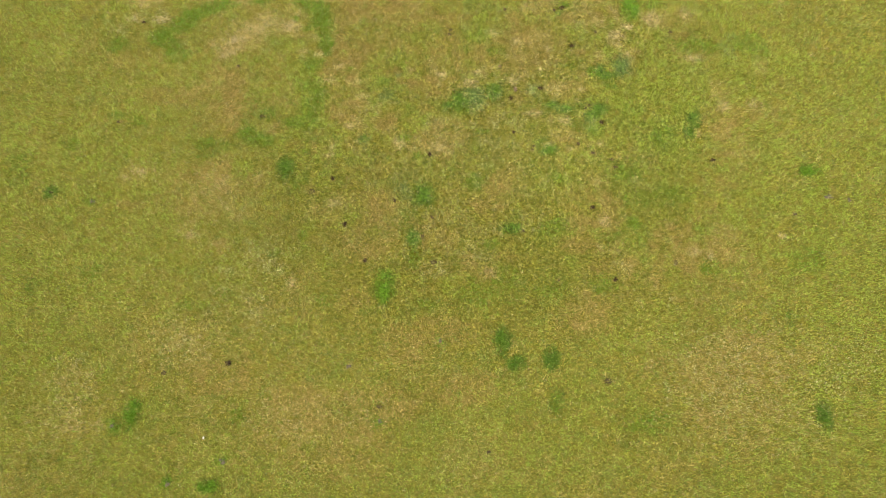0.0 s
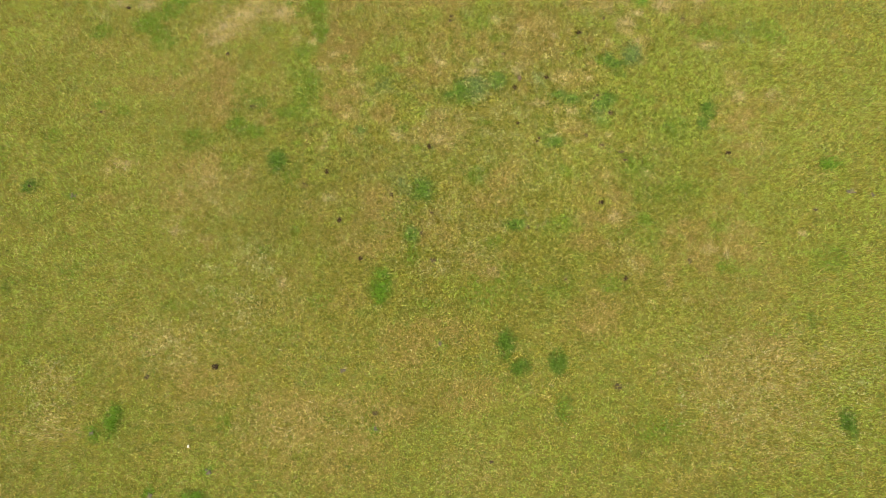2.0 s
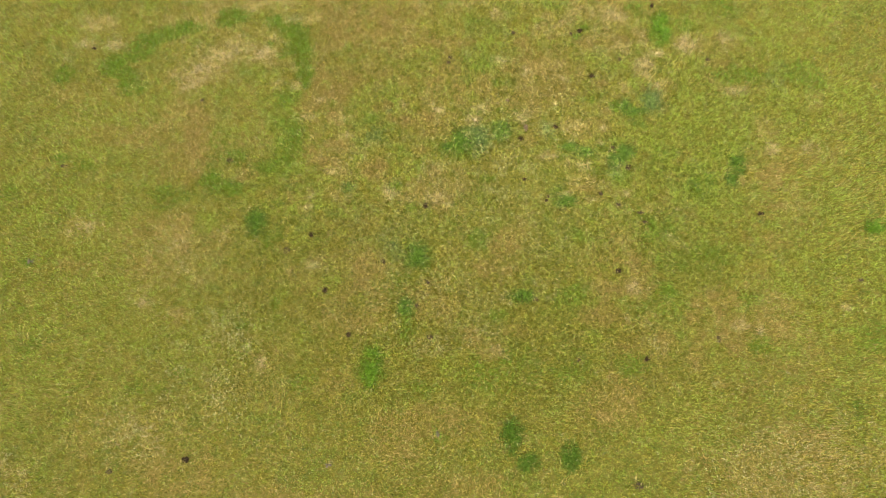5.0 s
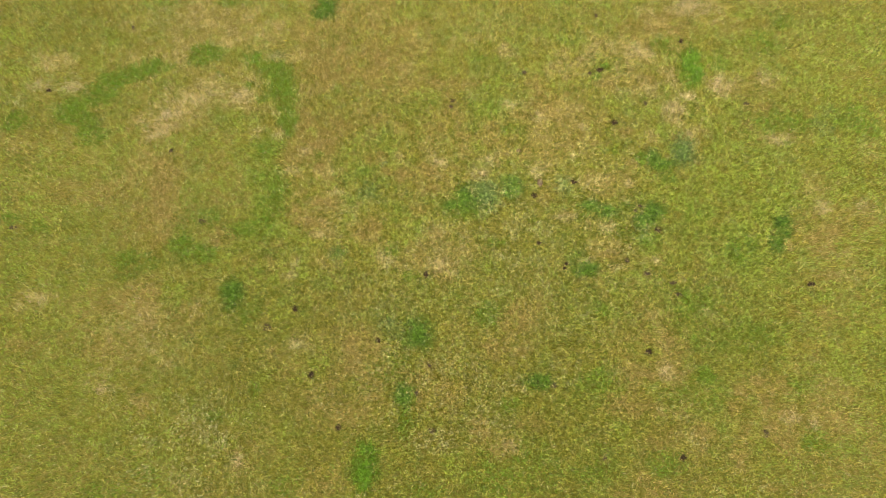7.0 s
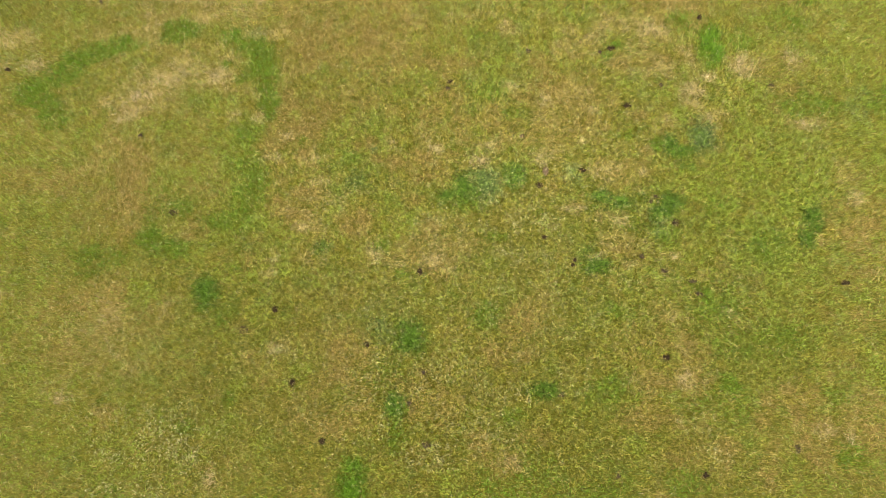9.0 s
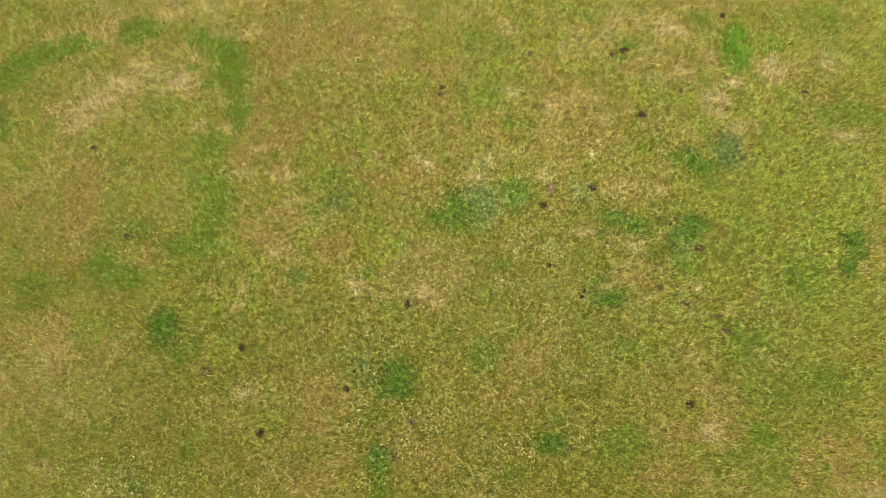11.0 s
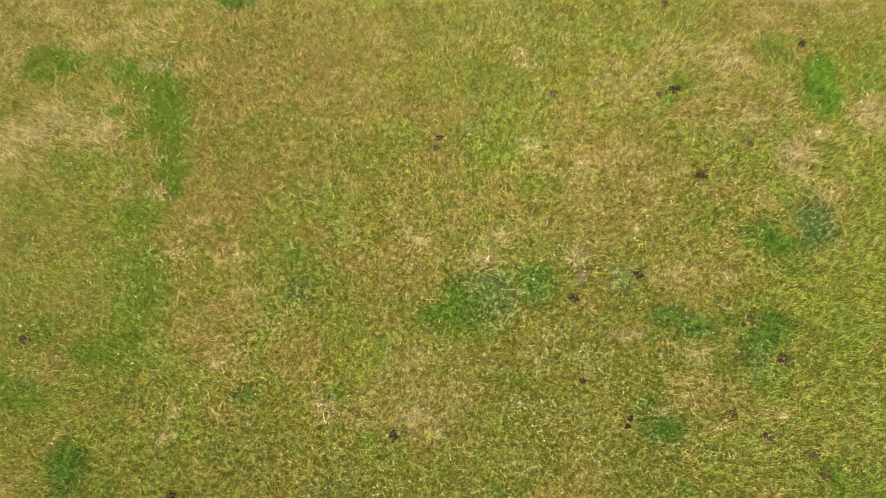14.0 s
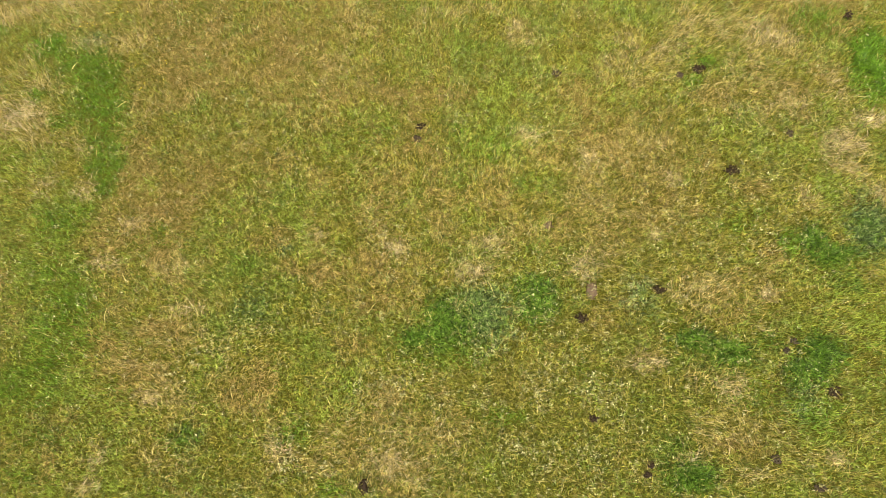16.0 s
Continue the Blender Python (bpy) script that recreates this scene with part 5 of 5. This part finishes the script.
dead_clump(1.64, 0.66, 0.13, 0.09, -6)
dead_clump(2.16, 3.51, 0.18, 0.1, -7)
dead_clump(3.1, 3, 0.18, 0.2, -7)
dead_clump(6.55, 4.81, 0.26, 0.22, -7)
dead_clump(6.52, 3.54, 0.54, 0.12, 5)
dead_clump(7.16, 2.81, 0.35, 0.26, -7)
dead_clump(7.69, 3.1, 0.27, 0.14, -7)
dead_clump(3.93, 1.59, 0.1, 0.05, -6)
dead_clump(5.43, 0.51, 0.12, 0.1, -6)
dead_clump(2.72, 1.21, 0.21, 0.23, -6)
dead_clump(3.4, -0.29, 0.28, 0.12, -6)
dead_clump(4.62, -0.83, 0.21, 0.21, -6)
dead_clump(5.81, -1.94, 0.11, 0.08, -6)
dead_clump(-6.29, 4.89, 0.35, 0.24, -7)
dead_clump(-2.01, -1.02, 0.22, 0.27, -6)
dead_clump(-0.47, -1.38, 0.11, 0.11, -6)
dead_clump(1.48, 1.8, 0.26, 0.11, -6)
dead_clump(4.38, 2.55, 0.18, 0.1, -7)
dead_clump(3.78, -1.73, 0.16, 0.11, -6)
dead_clump(7.49, 1.9, 0.12, 0.13, -7)
dead_clump(-8.62, 4.47, 0.56, 0.2, 18)
dead_clump(-8.88, 3.91, 0.48, 0.18, 23)
dead_clump(-12.42, -1.08, 0.46, 0.12, -6)
dead_clump(8.44, 6.23, 0.64, 0.29, -8)
dead_clump(8.76, 3.4, 0.41, 0.31, -7)
dead_clump(10.13, 3.32, 0.24, 0.39, -7)
dead_clump(10.12, 1.38, 0.4, 0.17, -7)
dead_clump(10.83, -0.86, 0.22, 0.21, -7)
dead_clump(12.05, -0.88, 0.29, 0.25, -7)
dead_clump(-10.48, -3.98, 0.13, 0.16, -6)
dead_clump(-6.55, -6.37, 0.16, 0.21, -5)
dead_clump(5.52, -5.1, 0.22, 0.22, -6)
dead_clump(-11.84, 5.89, 0.35, 0.17, -7)
dead_clump(-13, 6.13, 0.39, 0.21, -7)
dead_clump(0.94, -6.62, 0.37, 0.21, -5)
dead_clump(8.58, -6.61, 0.27, 0.15, -6)
dead_clump(-4.86, -3.23, 0.2, 0.19, -6)
dead_clump(7.06, -3.68, 0.34, 0.06, -46)
dead_clump(9.15, -6.74, 0.07, 0.27, -5)
dead_clump(11.9, -6.33, 0.14, 0.1, -6)
dead_clump(-7.7, 5.04, 0.8, 0.2, 8)


def lump_mesh(seed, rough=0.35, flat=0.75, fine=2):
    bm = bmesh.new()
    bmesh.ops.create_icosphere(bm, subdivisions=fine, radius=1.0)
    for v in bm.verts:
        k = noise.noise(v.co * 1.4 + Vector((seed * 7.3, seed, 0))) + 0.5 * noise.noise(v.co * 3.7 + Vector((0, seed * 3.1, 0)))
        v.co *= 1 + rough * k
        v.co.z *= flat
    me = bpy.data.meshes.new("lump")
    bm.to_mesh(me)
    bm.free()
    me.polygons.foreach_set("use_smooth", np.ones(len(me.polygons), bool))
    return me


DARK_LUMPS, GREY_LUMPS = [lump_mesh(k, 0.7, 0.75, 1) for k in range(8)], [lump_mesh(k + 9, 0.7, 0.75, 1) for k in range(5)]
PATS = [lump_mesh(k + 30, 0.7) for k in range(5)]
dice = random.Random(5)


def dung_pile(x, y, across, along, turn, weathered=False):
    """Broken droppings in a gap of the grass, half grown over."""
    label = "weathered grey-brown dung pile sunk in the grass" if weathered else "dark brown dung pile dropped on the grass"
    ob = base("dung_pile", x, y, label, "dung", "dung piles on the pasture")
    ob.rotation_euler.z = radians(turn)
    across, along = 0.9 * across, 0.9 * along
    lumps, mat = (GREY_LUMPS, dry_dung_mat) if weathered else (DARK_LUMPS, dung_mat)
    for k in range(int((16 if weathered else 18) + 1200 * across * along)):
        a, r = dice.uniform(0, 6.28), math.sqrt(dice.uniform(0, 1))
        s = dice.uniform(0.009, 0.021)
        m = Matrix.LocRotScale((across * r * math.cos(a), along * r * math.sin(a), dice.uniform(0.055, 0.085) + 0.03 * (1 - r)), Euler((dice.uniform(-0.7, 0.7), dice.uniform(-0.7, 0.7), dice.uniform(0, 6.28))), (s * dice.uniform(1, 1.7), s, s))
        part("dropping", dice.choice(lumps), mat, ob, m=m)
    if not weathered:
        part("pat", dice.choice(PATS), mat, ob, "flat crusted base of the pile", Matrix.LocRotScale((0, 0, 0.02), Euler((0, 0, dice.uniform(0, 6.28))), (across * 0.65, along * 0.65, 0.05)))
    part("overgrowth", clump_blades(ob, across * 1.2, along * 1.2, 0, 700, 0.1, 0.005, 0.85, x), BLADES["straw"], ob, "straw blades grown over the pile", kind="stuff")


dung_pile(5.17, 4.37, 0.14, 0.08, -7)
dung_pile(4.85, 4.29, 0.05, 0.06, -7, weathered=True)
dung_pile(0.47, 3.89, 0.09, 0.06, -7)
dung_pile(2.83, 4.55, 0.08, 0.07, -7, weathered=True)
dung_pile(5.32, 2.52, 0.14, 0.09, -7)
dung_pile(7.85, 5.05, 0.07, 0.11, -7)
dung_pile(6.38, 3.04, 0.06, 0.07, -7, weathered=True)
dung_pile(3.82, 0.75, 0.12, 0.07, -6)
dung_pile(2.59, 0.44, 0.11, 0.09, -6)
dung_pile(2.52, -1.03, 0.07, 0.05, -6)
dung_pile(3.23, -1.74, 0.05, 0.06, -6)
dung_pile(3.15, -1.87, 0.06, 0.05, -6)
dung_pile(6.02, -1.02, 0.11, 0.1, -6)
dung_pile(-0.87, -1.62, 0.08, 0.12, -6)
dung_pile(-12.66, 5.88, 0.08, 0.06, -7)
dung_pile(-4.77, -2.23, 0.08, 0.1, -6)
dung_pile(-4.39, -4.17, 0.1, 0.11, -6)
dung_pile(-3.7, -5.69, 0.1, 0.09, -5)
dung_pile(5.12, -4.48, 0.12, 0.08, -6)
dung_pile(5.54, -7.36, 0.09, 0.1, -5)
dung_pile(9.97, -3.06, 0.12, 0.07, -6)
dung_pile(1.98, -5.01, 0.06, 0.06, -6)
dung_pile(-2.4, -3.4, 0.08, 0.08, -6)
dung_pile(-8.95, -9.06, 0.13, 0.12, -5)
dung_pile(0.39, 3.67, 0.08, 0.06, -7, weathered=True)
dung_pile(4.97, -1.84, 0.09, 0.07, -6, weathered=True)
dung_pile(5.64, -0.23, 0.07, 0.05, -6, weathered=True)
dung_pile(5.48, -2.28, 0.09, 0.07, -6, weathered=True)
dung_pile(5.48, -0.35, 0.04, 0.05, -6, weathered=True)
dung_pile(-7.54, 0.78, 0.12, 0.09, -6, weathered=True)
dung_pile(-13.52, 1.25, 0.11, 0.07, -6, weathered=True)
dung_pile(-5.62, -2.69, 0.13, 0.12, -6, weathered=True)
dung_pile(-1.43, -4.97, 0.06, 0.06, -6, weathered=True)
dung_pile(-1.09, -6, 0.12, 0.1, -5, weathered=True)
dung_pile(-1.01, -4.26, 0.1, 0.06, -6, weathered=True)
dung_pile(2.38, -5.14, 0.09, 0.08, -6, weathered=True)
dung_pile(7.84, -6.94, 0.1, 0.1, -5, weathered=True)
dung_pile(3.48, -7.18, 0.05, 0.06, -5, weathered=True)
dung_pile(9.38, 2.64, 0.1, 0.1, -7, weathered=True)
dung_pile(5.36, 6.27, 0.07, 0.08, -8, weathered=True)
dung_pile(6.15, -2.62, 0.11, 0.05, -6, weathered=True)
dung_pile(6.24, -2.98, 0.11, 0.05, -6, weathered=True)
dung_pile(-8.54, 3.22, 0.07, 0.06, -7, weathered=True)
dung_pile(-9.9, 7.86, 0.06, 0.09, -8, weathered=True)
dung_pile(-3.47, -11.12, 0.12, 0.1, -5, weathered=True)
dung_pile(4.68, -10.97, 0.16, 0.12, -5, weathered=True)
dung_pile(0.24, -13, 0.08, 0.06, -5, weathered=True)
dung_pile(12.55, -5.54, 0.1, 0.05, -6, weathered=True)
dung_pile(-16.16, -1.58, 0.07, 0.07, -6)
dung_pile(-11.36, -9.19, 0.11, 0.1, -5, weathered=True)


def old_pat(x, y, across, along, turn, fringed=True):
    """A bleached crusted pat, broken into slabs, with a collar of richer grass."""
    label = "bleached grey dung pat ringed by rich green grass" if fringed else "bleached grey dung pat sunk in short turf"
    ob = base("dung_pat", x, y, label, "dung", "bleached dung pats")
    ob.rotation_euler.z = radians(turn)
    for k in range(7):
        a, r = dice.uniform(0, 6.28), 0.55 * math.sqrt(dice.uniform(0, 1))
        m = Matrix.LocRotScale((across * r * math.cos(a), along * r * math.sin(a), dice.uniform(0.05, 0.075)), Euler((dice.uniform(-0.25, 0.25), dice.uniform(-0.25, 0.25), a)), (across * dice.uniform(0.35, 0.6), along * dice.uniform(0.3, 0.5), 0.02))
        part("crust", dice.choice(CRUSTS), crust_mat, ob, m=m @ Matrix.Scale(0.65, 4))
    part("overgrowth", clump_blades(ob, across * 1.1, along * 1.1, 0, 500, 0.08, 0.006, 0.9, x), BLADES["straw"], ob, "straw blades grown through the crust", kind="stuff")
    if fringed:
        part("collar", clump_blades(ob, across * 2.1, along * 2.0, 0, 1500, 0.11, 0.0085, 0.75, y), BLADES["lush"], ob, "rich green grass round the pat", kind="stuff")


CRUSTS = [lump_mesh(k + 70, 0.6) for k in range(4)]
old_pat(-13.21, -10.92, 0.16, 0.15, 20)
old_pat(-11.12, -13.08, 0.14, 0.16, 5)
old_pat(-9.14, -12.47, 0.2, 0.14, 0)
old_pat(-3.49, -11.64, 0.13, 0.13, 30)
old_pat(-4.5, -9.59, 0.15, 0.12, 10, fringed=False)
old_pat(-14.45, -2.15, 0.18, 0.13, -20)
old_pat(13.9, -5.03, 0.24, 0.13, 8, fringed=False)
old_pat(14.65, -5.21, 0.15, 0.1, -10, fringed=False)
old_pat(-1.12, -8.97, 0.11, 0.14, 40)


def stone(x, y, across, along, turn):
    ob = base("stone", x, y, "small pale stone lying in the grass", "stone", lift=0.11)
    ob.rotation_euler.z = radians(turn)
    part("stone_body", lump_mesh(31 + x, 0.2), stone_mat, ob, m=Matrix.Diagonal((across, along, 0.04, 1)))


stone(-9.83, -11.63, 0.03, 0.06, -5)


def bare_patch(x, y, across, along, turn):
    """A scuffed mound of earth showing through."""
    ob = base("earth_mound", x, y, "small worn mound of bare reddish-brown earth", "soil")
    ob.rotation_euler.z = radians(turn)
    part("mound", lump_mesh(51 + x, 0.7), earth_mat, ob, m=Matrix.LocRotScale((0, 0, 0.02), None, (across * 0.9, along * 0.9, 0.05)))
    part("overgrowth", clump_blades(ob, across * 1.2, along * 1.2, 0, 1300, 0.08, 0.005, 1.0, x), BLADES["olive"], ob, "thin grass grown over the mound", kind="stuff")
    for k in range(6):
        s = dice.uniform(0.008, 0.018)
        part("crumb", DARK_CRUMBS[k % 2], earth_mat, ob, m=Matrix.LocRotScale((dice.uniform(-1, 1) * across, dice.uniform(-1, 1) * along, 0.05), None, (s, s, s)))


DARK_CRUMBS = [lump_mesh(61), lump_mesh(62)]
bare_patch(2.3, 1.96, 0.09, 0.07, -7)
bare_patch(2.82, 0.85, 0.09, 0.15, -6)


def flower_meshes():
    """A five-petalled cup and a thin bent stem."""
    bm = bmesh.new()
    for k in range(5):
        a = k * 2 * math.pi / 5
        ring = [bm.verts.new(Matrix.Rotation(a, 3, "Z") @ Vector(p)) for p in ((0.002, 0, 0), (0.012, -0.009, 0.005), (0.02, -0.005, 0.012), (0.02, 0.005, 0.012), (0.012, 0.009, 0.005))]
        bm.faces.new(ring)
    bmesh.ops.create_icosphere(bm, subdivisions=1, radius=0.004, matrix=Matrix.Translation((0, 0, 0.004)))
    head = bpy.data.meshes.new("flower_head")
    bm.to_mesh(head)
    bm.free()
    bm = bmesh.new()
    rings = []
    for k in range(5):
        w = 0.0025 * (1 - 0.12 * k)
        rings.append([bm.verts.new((w * math.cos(a) + 0.004 * k * k / 4, w * math.sin(a), 0.03 * k)) for a in (0, 2.1, 4.2)])
    for low, high in zip(rings, rings[1:]):
        for k in range(3):
            bm.faces.new((low[k], low[(k + 1) % 3], high[(k + 1) % 3], high[k]))
    stem = bpy.data.meshes.new("stem")
    bm.to_mesh(stem)
    bm.free()
    return head, stem


HEAD, STEM = flower_meshes()


def buttercup(x, y):
    ob = base("buttercup", x, y, "yellow buttercup in flower above the grass", "flower", "yellow buttercups")
    ob.rotation_euler.z = dice.uniform(0, 6.28)
    part("stem", STEM, stem_mat, ob)
    part("flower_head", HEAD, petal_mat, ob, "glossy yellow petals", Matrix.LocRotScale((0.016, 0, 0.12), Euler((dice.uniform(-0.4, 0.4), dice.uniform(-0.4, 0.4), 0)), Vector((0.42, 0.42, 0.42))))


buttercup(-5.16, 6.52)
buttercup(-5.06, 6.53)
buttercup(-5.2, 6.44)
buttercup(-5, 6.48)
buttercup(-4.76, 6.7)
buttercup(-4.81, 6.66)
buttercup(-4.6, 6.52)
buttercup(-4.99, 6.93)
buttercup(-3.79, 5.62)
buttercup(-3.77, 5.54)
buttercup(-4.13, 5.21)
buttercup(-4.18, 5.13)
buttercup(-4.23, 5.09)
buttercup(-3.81, 5.24)
buttercup(-3.41, 5.72)
buttercup(-3.61, 4.6)
buttercup(-3.31, 4.54)
buttercup(-4.78, 5.63)
buttercup(-3.86, 5.36)
buttercup(-4.28, 5.59)
buttercup(-3, 5.25)
buttercup(-2.7, 4.29)
buttercup(-5.25, 6.56)
buttercup(-5.07, 6.47)
buttercup(-4.08, 4.19)
buttercup(-4.02, 3.99)
buttercup(-3.26, 6.23)
buttercup(2.59, 5.63)
buttercup(-4.71, 6.67)
buttercup(-5.12, 6.51)
buttercup(-5.32, 6.47)
buttercup(-4.85, 6.68)
buttercup(-4.92, 6.21)
buttercup(-5.59, 7.2)
buttercup(-4.48, 6.67)
buttercup(-4.62, 6.9)
